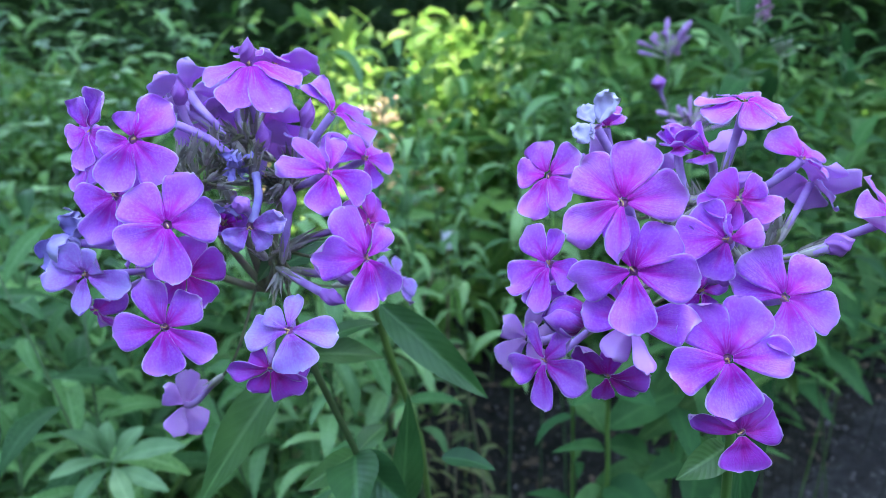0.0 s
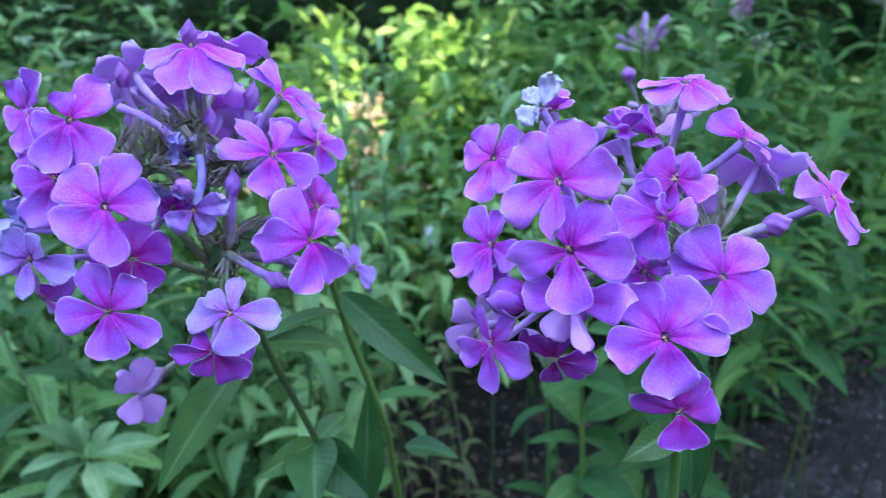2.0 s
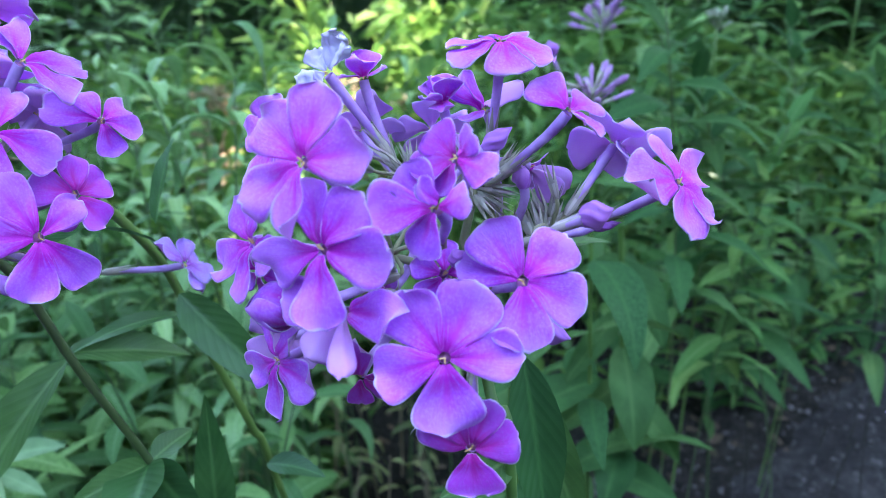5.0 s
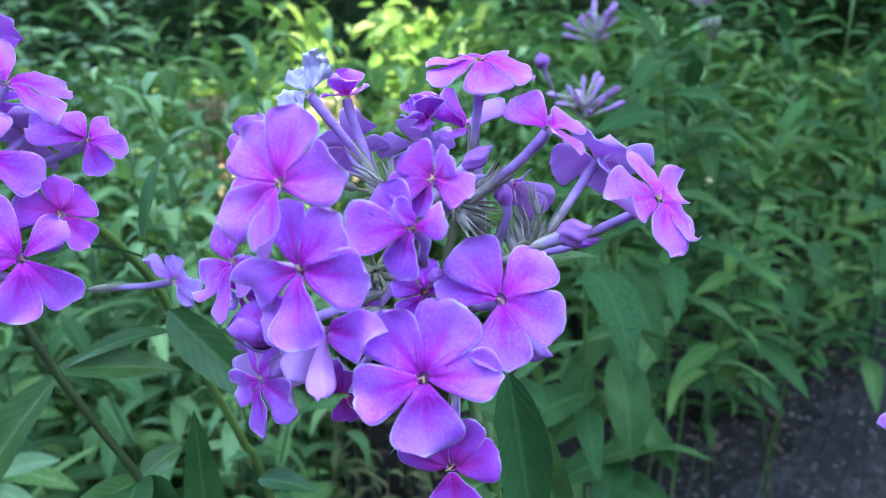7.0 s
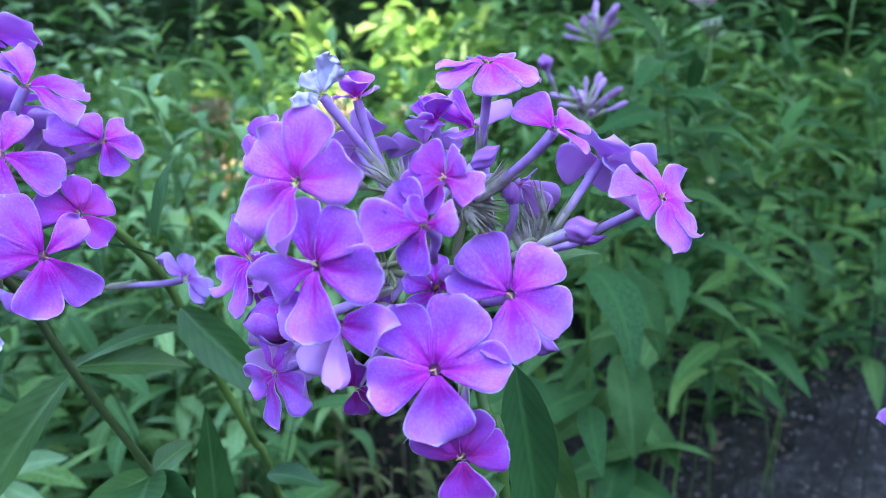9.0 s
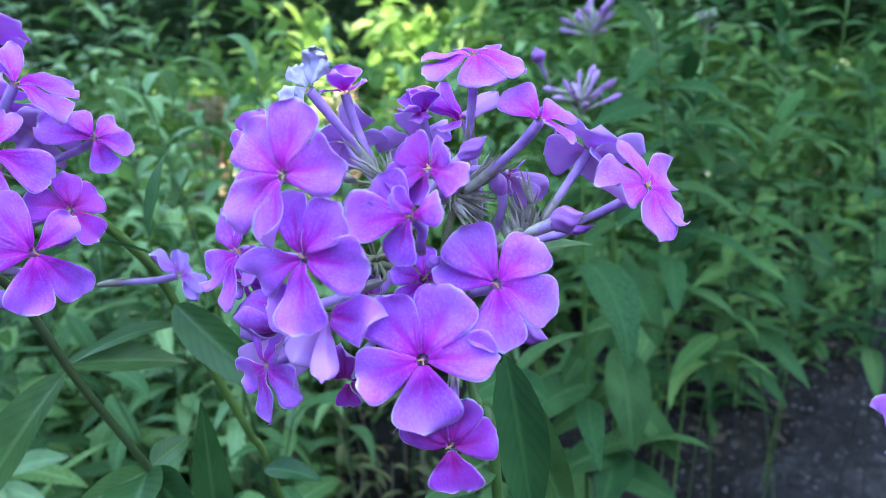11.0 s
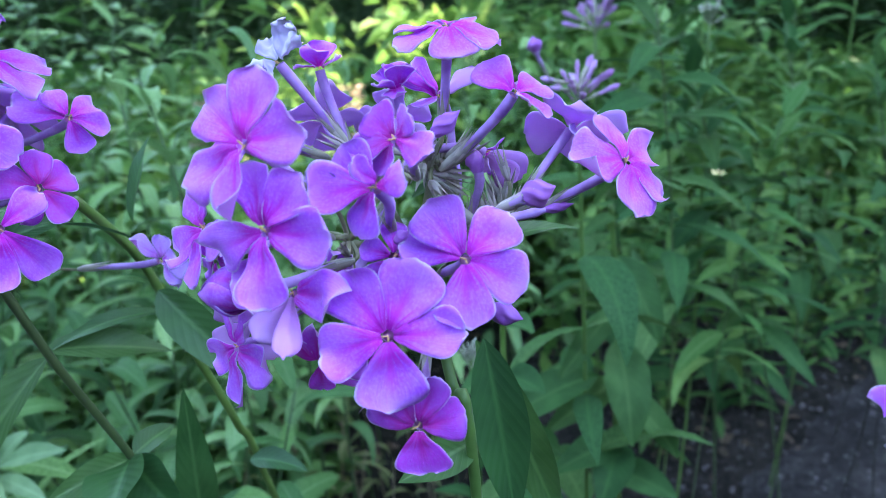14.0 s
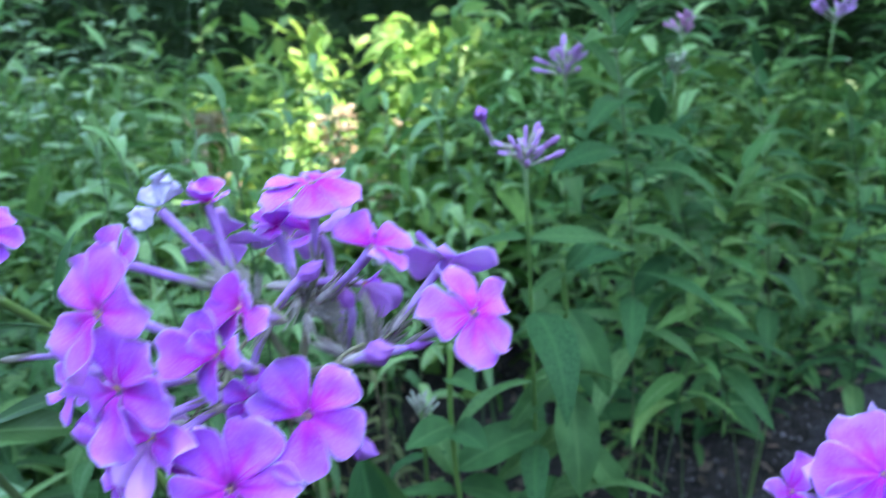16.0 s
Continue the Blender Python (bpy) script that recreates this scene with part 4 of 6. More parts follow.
back = scatter(46, 0.18, 1.75, 1.25, 2.1, 42, lambda x, y: x < y * 0.85 and not (x > 0.5 and y < 1.35))
for pools, spots, seed in (((POOL_PALE, POOL_MID), [q for q in back if q[0] < 0.62], 25), ((POOL_PHLOX, POOL_MID), [q for q in back if q[0] >= 0.62][::2], 125)):
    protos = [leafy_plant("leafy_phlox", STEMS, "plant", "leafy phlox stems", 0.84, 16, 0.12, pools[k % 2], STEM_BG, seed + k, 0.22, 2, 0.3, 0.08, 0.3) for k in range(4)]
    spread(protos, spots, seed + 31, True, 0.9, 1.12)
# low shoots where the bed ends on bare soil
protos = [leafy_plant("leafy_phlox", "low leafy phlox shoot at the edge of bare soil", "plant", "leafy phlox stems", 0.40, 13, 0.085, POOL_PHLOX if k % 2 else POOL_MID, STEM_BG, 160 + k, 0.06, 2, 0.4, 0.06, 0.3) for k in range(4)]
spread(protos, [(0.46 + 0.62 * k / 15 + 0.05 * math.sin(5.1 * k), 1.14 + 0.36 * k / 15 + 0.07 * math.sin(3.7 * k + 1)) for k in range(16)], 65, True, 0.6, 1.15)
# a tangle of ageing olive stems between the two phloxes
protos = [leafy_plant("withered_plant", "ageing olive-green stem with narrow curling leaves", "plant", "withered plants", 0.42, 18, 0.055, POOL_OLIVE, STEM_DRY, 170 + k, 0.1, 1, 0.5, 0.10, 0.2) for k in range(3)]
spread(protos, scatter(11, -0.14, 0.08, 0.55, 0.95, 66), 67, True, 0.7, 1.1)
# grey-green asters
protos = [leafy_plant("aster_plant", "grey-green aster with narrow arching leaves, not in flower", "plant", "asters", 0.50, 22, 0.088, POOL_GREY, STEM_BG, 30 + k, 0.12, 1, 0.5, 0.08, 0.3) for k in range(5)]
spread(protos, scatter(48, -0.75, -0.11, 0.43, 1.05, 43, lambda x, y: -x < y * 0.85), 52, True, 0.75, 1.15)
# stems with strongly arching leaves behind the flower heads
protos = [leafy_plant("goldenrod", "upright stem with long drooping grey-green leaves, not in flower", "plant", "goldenrods", 0.72, 22, 0.075, POOL_DROOP, STEM_BG, 100 + k, 0.53, 1, 0.75, 0.05, 0.25) for k in range(4)]
spread(protos, scatter(7, -0.20, -0.01, 0.48, 0.66, 49) + scatter(11, -0.15, 0.20, 0.70, 1.0, 50), 58, True, 0.92, 1.04)
# mixed stems in the middle distance
protos = [leafy_plant("willowherb", "upright green stem with drooping willow-like leaves", "plant", "willowherbs", 0.72, 20, 0.10, POOL_MID if k % 2 else POOL_PALE, STEM_BG, 60 + k, 0.15, 1, 0.35, 0.06, 0.35) for k in range(6)]
spread(protos, scatter(46, -1.15, 0.36, 1.05, 1.75, 44, lambda x, y: abs(x) < y * 0.8 and not (0.0 < x < 0.36 and y < 1.4) and not (-0.34 < x < 0.12 and y > 1.15)), 53, True, 0.75, 1.12)
# broad-leaved plants at the back
protos = [leafy_plant("broadleaf_plant", "tall weed with broad oval green leaves", "plant", "broad-leaved weeds", 0.92, 13, 0.075, POOL_BROAD, STEM_BG, 70 + k, 0.3, 1, 0.3, 0.12, 0.2) for k in range(3)]
spread(protos, scatter(24, -1.4, -0.45, 1.0, 1.9, 45, lambda x, y: -x < y * 0.8) + scatter(12, -1.9, -0.7, 1.7, 2.6, 63, lambda x, y: -x < y * 0.8), 54)
# sunlit plants of the clearing; part of the sun's glow is in their leaf colour
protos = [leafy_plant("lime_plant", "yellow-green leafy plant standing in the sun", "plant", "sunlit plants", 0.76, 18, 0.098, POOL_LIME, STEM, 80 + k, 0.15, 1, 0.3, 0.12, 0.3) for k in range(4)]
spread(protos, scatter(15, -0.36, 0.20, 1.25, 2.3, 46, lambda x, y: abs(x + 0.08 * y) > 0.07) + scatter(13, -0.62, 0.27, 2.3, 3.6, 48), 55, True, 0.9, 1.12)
# stems of tan leaves, added to stand in for bright sunlit patches of ground
protos = [leafy_plant("withered_plant", "stem of tan leaves added in place of a bright sunlit patch", "plant", "withered plants", 0.61, 26, 0.075, POOL_TAN, STEM_DRY, 140 + k, 0.55, 1, 0.5, 0.03, 0.2) for k in range(2)]
spread(protos, [(-0.135, 1.66), (-0.165, 1.74), (-0.12, 1.78), (-0.145, 1.70), (-0.48, 1.70), (-0.53, 1.74), (-0.44, 1.76), (-0.50, 1.66)], 62, True, 0.95, 1.0)
# taller stems along the back of the bed
protos = [leafy_plant("willowherb", "tall green stem with large lance-shaped leaves", "plant", "willowherbs", 1.0, 16, 0.15, POOL_MID, STEM_BG, 90 + k, 0.35, 2, 0.35, 0.14, 0.3) for k in range(3)]
spread(protos, scatter(24, -1.7, 2.0, 2.0, 2.7, 47, lambda x, y: abs(x) < y * 0.75 and not -0.45 < x < 0.32), 57, True, 0.8, 1.1)


def low_place(r):
    while True:
        x, y = r.uniform(-3.4, 3.4), r.uniform(1.3, 4.9)
        if abs(x) > 1.4 * y + 0.9 or (0.35 < x and y < 1.55) or (-0.45 < x < -0.02 and r.random() < 0.6):
            continue
        return Vector((x, y, 0.55 * r.random() ** 1.2 + 0.02))


def tall_place(r):
    x, y = r.uniform(-0.05, 0.75), r.uniform(1.6, 3.4)
    return Vector((x, y, 0.25 + 0.55 * r.random()))


tagged(new("tall_weeds", leaf_cloud("tall_weeds", 1500, tall_place, 0.10, LEAF_FAR, 29, 0.36)), "tall pale green weeds crowding the back of the bed", "plants", "", "stuff")
tagged(new("undergrowth", leaf_cloud("undergrowth", 14500, low_place, 0.12, LEAF_FAR, 9, 0.32)), "dense green undergrowth of mixed garden weeds", "plants", "", "stuff")


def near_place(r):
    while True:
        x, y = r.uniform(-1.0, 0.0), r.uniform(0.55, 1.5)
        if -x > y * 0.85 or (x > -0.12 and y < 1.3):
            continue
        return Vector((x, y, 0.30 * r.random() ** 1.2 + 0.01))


# low leaves wear the darkened leaf colour in place of shade
tagged(new("groundcover", leaf_cloud("groundcover", 3200, near_place, 0.060, LEAF_LOW_SHADE, 10, 0.3)), "low green leaves covering the soil between the stems", "plants", "", "stuff")


def litter_place(r):
    x, y = r.uniform(-0.1, 1.5), r.uniform(0.75, 1.9)
    return Vector((x, y, ground_height(x, y) + 0.004 + 0.006 * r.random()))


tagged(new("leaf_litter", leaf_cloud("leaf_litter", 900, litter_place, 0.028, LITTER, 12, 0.5, 0.25)), "small dead brown leaves lying on the soil", "leaf litter", "", "stuff")


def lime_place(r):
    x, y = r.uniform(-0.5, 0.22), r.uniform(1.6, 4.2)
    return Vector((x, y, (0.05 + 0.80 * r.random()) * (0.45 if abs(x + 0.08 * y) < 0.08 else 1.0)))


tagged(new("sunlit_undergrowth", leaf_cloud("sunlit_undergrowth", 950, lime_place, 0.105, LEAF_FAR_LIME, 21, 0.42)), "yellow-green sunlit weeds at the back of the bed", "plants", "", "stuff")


# ---- stems and leaves of the blooming phlox ----
def stem_through(thing, points, radius, material_, name="stem"):
    bm = bmesh.new()
    pts = [Vector(p) for p in points]
    fine = []
    for i in range(len(pts) - 1):
        p0, p1, p2, p3 = pts[max(i - 1, 0)], pts[i], pts[i + 1], pts[min(i + 2, len(pts) - 1)]
        for k in range(6):
            t = k / 6
            fine.append(0.5 * (2 * p1 + (p2 - p0) * t + (2 * p0 - 5 * p1 + 4 * p2 - p3) * t * t + (3 * p1 - p0 - 3 * p2 + p3) * t ** 3))
    fine.append(pts[-1])
    add_tube(bm, fine, radius, 10)
    return part(name, bm, material_, thing)


# ---- the violet phlox beside the path ----
PHLOX_B = thing_at("phlox_plant", (0.095, 0.185, 0.0), "garden phlox in full bloom with domed violet flower head", "flower", "blooming phlox")
B = PHLOX_B, [(0.0682, 0.1850, 0.7149), (0.0586, 0.1820, 0.7304), (0.0895, 0.1780, 0.7190), (0.0733, 0.1850, 0.7314), (0.0531, 0.1750, 0.7154), (0.0673, 0.1720, 0.7092)]
floret(*B, (0.0399, 0.1457, 0.7436), (-0.50, -0.76, 0.41), front="pink", petals=((131, 2, 13.4, 11.6), (67, 5, 13.5, 11.4), (-1, -1, 13.2, 11.2), (-95, 8, 13.4, 5.4), (-155, 1, 14.3, 10.4)))
floret(*B, (0.0427, 0.1427, 0.7285), (-0.49, -0.81, 0.32), front="violet", petals=((-167, -6, 13.9, 10.0), (-11, -8, 13.8, 11.2), (-89, 0, 13.9, 10.3), (46, -1, 12.4, 10.3), (102, 0, 12.5, 7.9)))
floret(*B, (0.0643, 0.1373, 0.7094), (-0.08, -0.93, 0.35), front="violet", petals=((126, 2, 13.9, 12.0), (64, -4, 14.4, 12.6), (2, 0, 13.9, 9.5), (-85, 0, 13.0, 13.4), (-165, -3, 12.9, 10.9)))
floret(*B, (0.0790, 0.1450, 0.7211), (-0.02, -0.84, 0.54), front="violet", petals=((123, 7, 12.5, 11.4), (45, -1, 11.6, 10.3), (-23, -4, 11.9, 10.6), (-91, 3, 12.7, 11.1), (162, -9, 12.2, 8.1)))
floret(*B, (0.0275, 0.1645, 0.6947), (-0.73, -0.67, 0.14), front="violet", petals=((115, -2, 10.4, 5.3), (45, 2, 11.3, 6.9), (-16, -4, 13.6, 10.3), (-87, 1, 13.2, 7.8), (-156, -1, 11.7, 9.1)))
floret(*B, (0.0692, 0.1359, 0.6912), (-0.24, -0.96, 0.15), front="deep", petals=((171, -15, 11.2, 6.2), (69, -3, 9.9, 7.1), (9, -22, 8.8, 8.9), (-81, -4, 9.1, 11.5), (124, 0, 7.2, 5.9)))
floret(*B, (0.0455, 0.1670, 0.6889), (-0.20, -0.94, -0.29), front="deep", petals=((135, 0, 12.4, 8.2), (8, 0, 10.9, 8.2), (-29, 0, 9.6, 6.5), (-92, 0, 8.6, 6.5), (90, 0, 10.7, 6.5)))
floret(*B, (0.0452, 0.1480, 0.7140), (-0.42, -0.71, 0.57), front="violet", petals=((-15, 21, 15.5, 9.8), (168, 24, 11.8, 9.8), (-122, 12, 10.6, 7.4, 165), (-77, 14, 14.6, 5.4, 140)))
floret(*B, (0.0263, 0.1580, 0.7247), (-0.70, -0.64, 0.32), front="violet", petals=((-28, 2, 8.8, 8.6), (-105, 0, 11.9, 7.4), (-163, 0, 12.6, 9.4), (121, 0, 11.0, 8.8), (58, 14, 9.0, 6.0)))
floret(*B, (0.0282, 0.1785, 0.7428), (-0.62, -0.66, 0.42), front="pink", petals=((20, 4, 10.2, 9.4), (-58, 0, 10.4, 9.8), (-118, -4, 12.0, 9.4), (100, 8, 9.0, 8.4), (168, 10, 8.2, 8.4)))
floret(*B, (0.0631, 0.1430, 0.7358), (-0.50, -0.65, 0.57), front="violet", back=PETAL["pink"], petals=((120, 31, 9.4, 8.8), (179, 25, 11.9, 10), (-124, -19, 9, 9.4), (-5, 13, 7.1, 6.8, 188), (32, 80, 7.9, 4.6, 140)))
floret(*B, (0.0668, 0.1480, 0.7435), (-0.60, -0.55, 0.58), front="deep", back=PETAL["pink"], petals=((120, 32, 7.1, 8.4), (-169, 26, 8.5, 9), (-127, -5, 7.3, 8), (-41, -11, 9, 7.2, 192), (8, 20, 6.3, 6.2, 200)))
floret(*B, (0.0770, 0.1757, 0.7625), (-0.02, -0.08, 0.99), front="pink", calm=0.25, petals=((164, -7, 11.4, 8.8, -4), (-156, -17, 12.0, 9.4, -8), (-76, -40, 9.4, 11.0), (-8, -22, 11.6, 9.6, 20), (80, -4, 9.0, 11.0)))
floret(*B, (0.1074, 0.1935, 0.7374), (0.55, 0.62, 0.55), front="faded", petals=((161, -31, 11.0, 13.0), (-96, -21, 13.5, 13.6), (4, 30, 13.4, 12.4), (-38, -50, 12.0, 11.0), (75, 0, 11.0, 11.0)))
floret(*B, (0.0908, 0.1690, 0.7491), (0.45, -0.35, 0.82), front="pink", calm=0.3, petals=((138, -3, 9.8, 9.8, -42), (-8, -11, 9, 4.6, 8), (49, 1, 11.2, 9), (83, -16, 10.1, 8), (-73, 8, 4.6, 4.5, 160)))
floret(*B, (0.1136, 0.1647, 0.7347), (0.54, -0.56, 0.62), front="pink", petals=((-165, -4, 13.4, 13.0), (116, -6, 11.6, 11.4), (42, -4, 11.2, 9.6), (-29, -5, 11.0, 10.4), (-90, -5, 12.6, 12.4)))
floret(*B, (0.0652, 0.1870, 0.7485), (-0.12, -0.05, 1.0), front="pink", back=PETAL["pink"], calm=1.6, petals=((8, 52, 6.4, 7.4), (80, 66, 6.0, 7.0), (152, 38, 6.4, 7.2), (228, 24, 5.8, 6.8), (300, 60, 6.2, 7.2), (262, -18, 4.6, 6.0)))
floret(*B, (0.0750, 0.1890, 0.7467), (-0.51, -0.30, 0.81), front="violet", petals=((150, 53, 15.1, 9), (100, 83, 10.4, 5, 70), (-123, 25, 8, 8), (19, -12, 10.3, 9.6, 180), (64, -34, 7.5, 8, 180)))
floret(*B, (0.0464, 0.1934, 0.7538), (-0.15, -0.1, 1.0), front="pink", back=PETAL["pink"], calm=1.6, petals=((-10, 20, 5.4, 6.6), (60, 58, 6.4, 7.2), (150, 62, 6.4, 7.2), (205, 12, 5.4, 6.8), (275, 48, 6.4, 7.0)))
floret(*B, (0.0448, 0.2050, 0.7395), (-0.40, 0.70, 0.60), 10, 0.0214, "faded")
floret(*B, (0.0626, 0.2120, 0.7383), (-0.03, 0.80, 0.60), 50, 0.0207, "faded")
floret(*B, (0.0860, 0.1880, 0.7332), (0.82, 0.38, -0.44), front="violet", petals=((62, 73, 11.2, 9), (81, 45, 9.6, 8), (-86, 51, 5.4, 7), (138, 15, 4.1, 5), (-158, 54, 7.8, 7)))
floret(*B, (0.0257, 0.1850, 0.6915), (-0.50, 0.86, -0.11), 0, 0.0212, "faded")
floret(*B, (0.0646, 0.1580, 0.7175), (0.17, -0.96, 0.22), 10, 0.0135, "violet")
bud(*B, (0.0849, 0.1600, 0.7041), (0.75, -0.3, -0.15), 0.0073, 0.0024)
floret(*B, (0.0252, 0.1650, 0.7158), (-0.60, -0.79, -0.11), 0, 0.0147, "violet")
floret(*B, (0.0516, 0.1750, 0.7067), (-0.77, -0.60, -0.22), 0, 0.0182, "violet")
floret(*B, (0.0401, 0.1785, 0.7561), (-0.51, -0.30, 0.81), front=WILTED_WHITE, back=WILTED_WHITE, crumple=0.26, petals=((16, 36, 8.9, 7, 40), (-153, 10, 6.4, 6.6, -40), (31, 3, 6.5, 5, -60), (107, 42, 6, 6, 10), (-116, -3, 4, 5, 60)))
cup(*B, (0.0357, 0.1560, 0.7119), (-0.95, -0.2, 0.05), 0.0098, 0.0112, 0.92, outside=PETAL['violet'])
bud(*B, (0.0908, 0.1520, 0.7308), (0.92, -0.1, 0.36), 0.0064, 0.0026, 0.004)
bud(*B, (0.0672, 0.1520, 0.7231), (0.0, -0.8, 0.3), 0.0033, 0.0017)
bud(*B, (0.0736, 0.1720, 0.7406), (0.7, -0.1, 0.6), 0.0076, 0.0020)
bud(*B, (0.0836, 0.1800, 0.7303), (-0.3, -0.1, 0.9), 0.0066, 0.0020)
bud(*B, (0.0982, 0.1720, 0.7227), (0.85, 0.1, 0.15), 0.0066, 0.0011)
bud(*B, (0.0786, 0.1950, 0.7289), (-0.25, 0.0, 0.95), 0.0065, 0.0019)
spent_calyx(*B, (0.0488, 0.1800, 0.7390))
spent_calyx(*B, (0.0528, 0.1770, 0.7376))
spent_calyx(*B, (0.0550, 0.1840, 0.7408))
spent_calyx(*B, (0.0591, 0.1780, 0.7372))
spent_calyx(*B, (0.0654, 0.1900, 0.7401))
spent_calyx(*B, (0.0681, 0.1840, 0.7398))
spent_calyx(*B, (0.0732, 0.1800, 0.7365))
spent_calyx(*B, (0.0705, 0.1750, 0.7363))
spent_calyx(*B, (0.0903, 0.1800, 0.7260))
spent_calyx(*B, (0.0929, 0.1840, 0.7227))
spent_calyx(*B, (0.0886, 0.1770, 0.7242))
spent_calyx(*B, (0.0987, 0.1900, 0.7231))
spent_calyx(*B, (0.0874, 0.1900, 0.7255))
spent_calyx(*B, (0.0629, 0.1600, 0.7193))
spent_calyx(*B, (0.0604, 0.1600, 0.7168))
spent_calyx(*B, (0.0579, 0.1800, 0.7408))
spent_calyx(*B, (0.0601, 0.1860, 0.7389))
spent_calyx(*B, (0.0536, 0.1680, 0.7352))
spent_calyx(*B, (0.0573, 0.1650, 0.7340))
spent_calyx(*B, (0.0608, 0.1650, 0.7327))
spent_calyx(*B, (0.0957, 0.1840, 0.7212))
spent_calyx(*B, (0.0952, 0.1900, 0.7239))
spent_calyx(*B, (0.0897, 0.1920, 0.7264))
spent_calyx(*B, (0.0842, 0.1860, 0.7224))
spent_calyx(*B, (0.0760, 0.1840, 0.7396))
spent_calyx(*B, (0.0790, 0.1900, 0.7357))
spent_calyx(*B, (0.0722, 0.1920, 0.7375))
spent_calyx(*B, (0.0534, 0.1600, 0.7196))
spent_calyx(*B, (0.0687, 0.1600, 0.7166))
rng = random.Random(84)
for k in range(18):
    turn, out = rng.uniform(0.0, math.tau), math.sqrt(rng.random())
    spent_calyx(*B, (0.0785 + 0.0130 * out * math.cos(turn), rng.uniform(0.172, 0.192), 0.7320 + 0.0085 * out * math.sin(turn)))


# ---- the taller phlox with spent flowers in its middle ----
PHLOX_A = thing_at("phlox_plant", (0.0, 0.26, 0.0), "garden phlox past its peak, violet head with withered blue centre", "flower", "blooming phlox")
A = PHLOX_A, [(-0.0558, 0.2000, 0.7077), (-0.0634, 0.1920, 0.7401), (-0.0719, 0.1850, 0.7367), (-0.0473, 0.1950, 0.7361), (-0.0480, 0.1850, 0.7175), (-0.0748, 0.1900, 0.7131), (-0.0569, 0.1980, 0.7489)]
floret(*A, (-0.0645, 0.1520, 0.7366), (0.31, -0.87, 0.39), front="violet", petals=((142, 0, 10.7, 11.4), (71, 0, 12.9, 9.4), (10, 0, 11.2, 11.1), (-80, 0, 13.6, 8.3), (-139, 0, 11.3, 11.7)))
floret(*A, (-0.0726, 0.1580, 0.7556), (0.12, -0.94, 0.31), front="violet", petals=((44, 0, 11.6, 10.6), (-47, 0, 11.7, 10.6), (-113, 0, 12.7, 10.0), (101, 0, 5.9, 5.9), (-163, 0, 7.1, 7.3)))
floret(*A, (-0.0876, 0.1680, 0.7561), (-0.50, -0.82, 0.28), front="violet", petals=((48, 12, 11.4, 9.4), (-32, 0, 11.8, 11.0), (-92, 8, 9.4, 7.0), (-158, 30, 5.0, 7.0), (96, 14, 7.6, 8.0)))
floret(*A, (-0.0824, 0.1660, 0.7400), (0.05, -0.96, 0.29), front="violet", petals=((-172, 0, 9.2, 9.2), (-115, 0, 12.9, 9.8), (44, 0, 7.8, 7.9), (-36, 0, 7.7, 7.9), (105, 0, 7.8, 7.9)))
floret(*A, (-0.0733, 0.1630, 0.7053), (0.10, -0.96, 0.26), front="violet", petals=((112, 0, 13.4, 9.7), (41, 0, 11.3, 10.0), (-31, 0, 14.4, 8.7), (-90, 0, 12.2, 10.7), (-175, 0, 12.4, 10.4)))
floret(*A, (-0.0985, 0.1750, 0.7156), (0.02, -0.94, 0.34), front="faded", petals=((176, 0, 10.6, 11.0), (131, 10, 9.7, 8.5), (47, 30, 7.2, 8.5), (-18, 0, 12.4, 8.5), (-91, 8, 10.6, 6.3)))
floret(*A, (-0.1009, 0.1820, 0.7023), (-0.53, -0.70, -0.47), -30, 0.0253, "violet", bend=-0.2, wide=0.78)
floret(*A, (-0.0925, 0.1760, 0.7495), (-0.62, -0.74, 0.20), front="violet", petals=((-112, 2, 11.8, 10.6), (-165, 6, 8.0, 8.6), (-45, 4, 9.6, 9.0), (30, 0, 8.0, 8.0), (100, 0, 7.0, 8.0)))
floret(*A, (-0.0493, 0.1784, 0.7715), (0.05, -0.40, 0.92), front="violet", calm=0.5, petals=((-160, -21, 12.1, 9), (-102, -30, 13.6, 10), (-54, -29, 15.6, 10.6), (-7, -23, 13.2, 8), (105, -14, 9.4, 8)))
floret(*A, (-0.0510, 0.2120, 0.7700), (0.12, 0.55, 0.82), front="violet", petals=((-150, 0, 12.5, 11.6), (-12, 0, 13.4, 12.0), (-75, -12, 7.0, 9.0), (60, 6, 11.0, 10.5), (130, 6, 11.0, 10.5)))
floret(*A, (-0.0719, 0.1960, 0.7633), (-0.45, 0.62, 0.64), 10, 0.0223, "faded")
floret(*A, (-0.0812, 0.2050, 0.7621), (-0.63, 0.44, 0.64), 50, 0.0193, "faded")
floret(*A, (-0.0298, 0.1730, 0.7448), (0.58, -0.66, 0.47), front="violet", petals=((136, -20, 12.1, 7.2), (-176, -12, 13.2, 6.9), (-93, -19, 11.0, 10.5), (-11, -15, 12.9, 9.9), (76, -19, 12.0, 6.0)))
floret(*A, (-0.0302, 0.1887, 0.7582), (0.63, -0.19, 0.75), front="violet", petals=((149, -12, 12.7, 7.1), (128, 0, 13.3, 7.1), (-5, 0, 12.6, 9.6), (54, -2, 14.8, 9.6)))
floret(*A, (-0.0243, 0.2091, 0.7418), (0.46, -0.76, 0.45), front="violet", petals=((168, -16, 14.2, 10.6), (-2, -11, 9.6, 7.1), (56, -40, 11.4, 7.1), (-64, -23, 9.4, 7.8), (130, 0, 7.8, 7.1)))
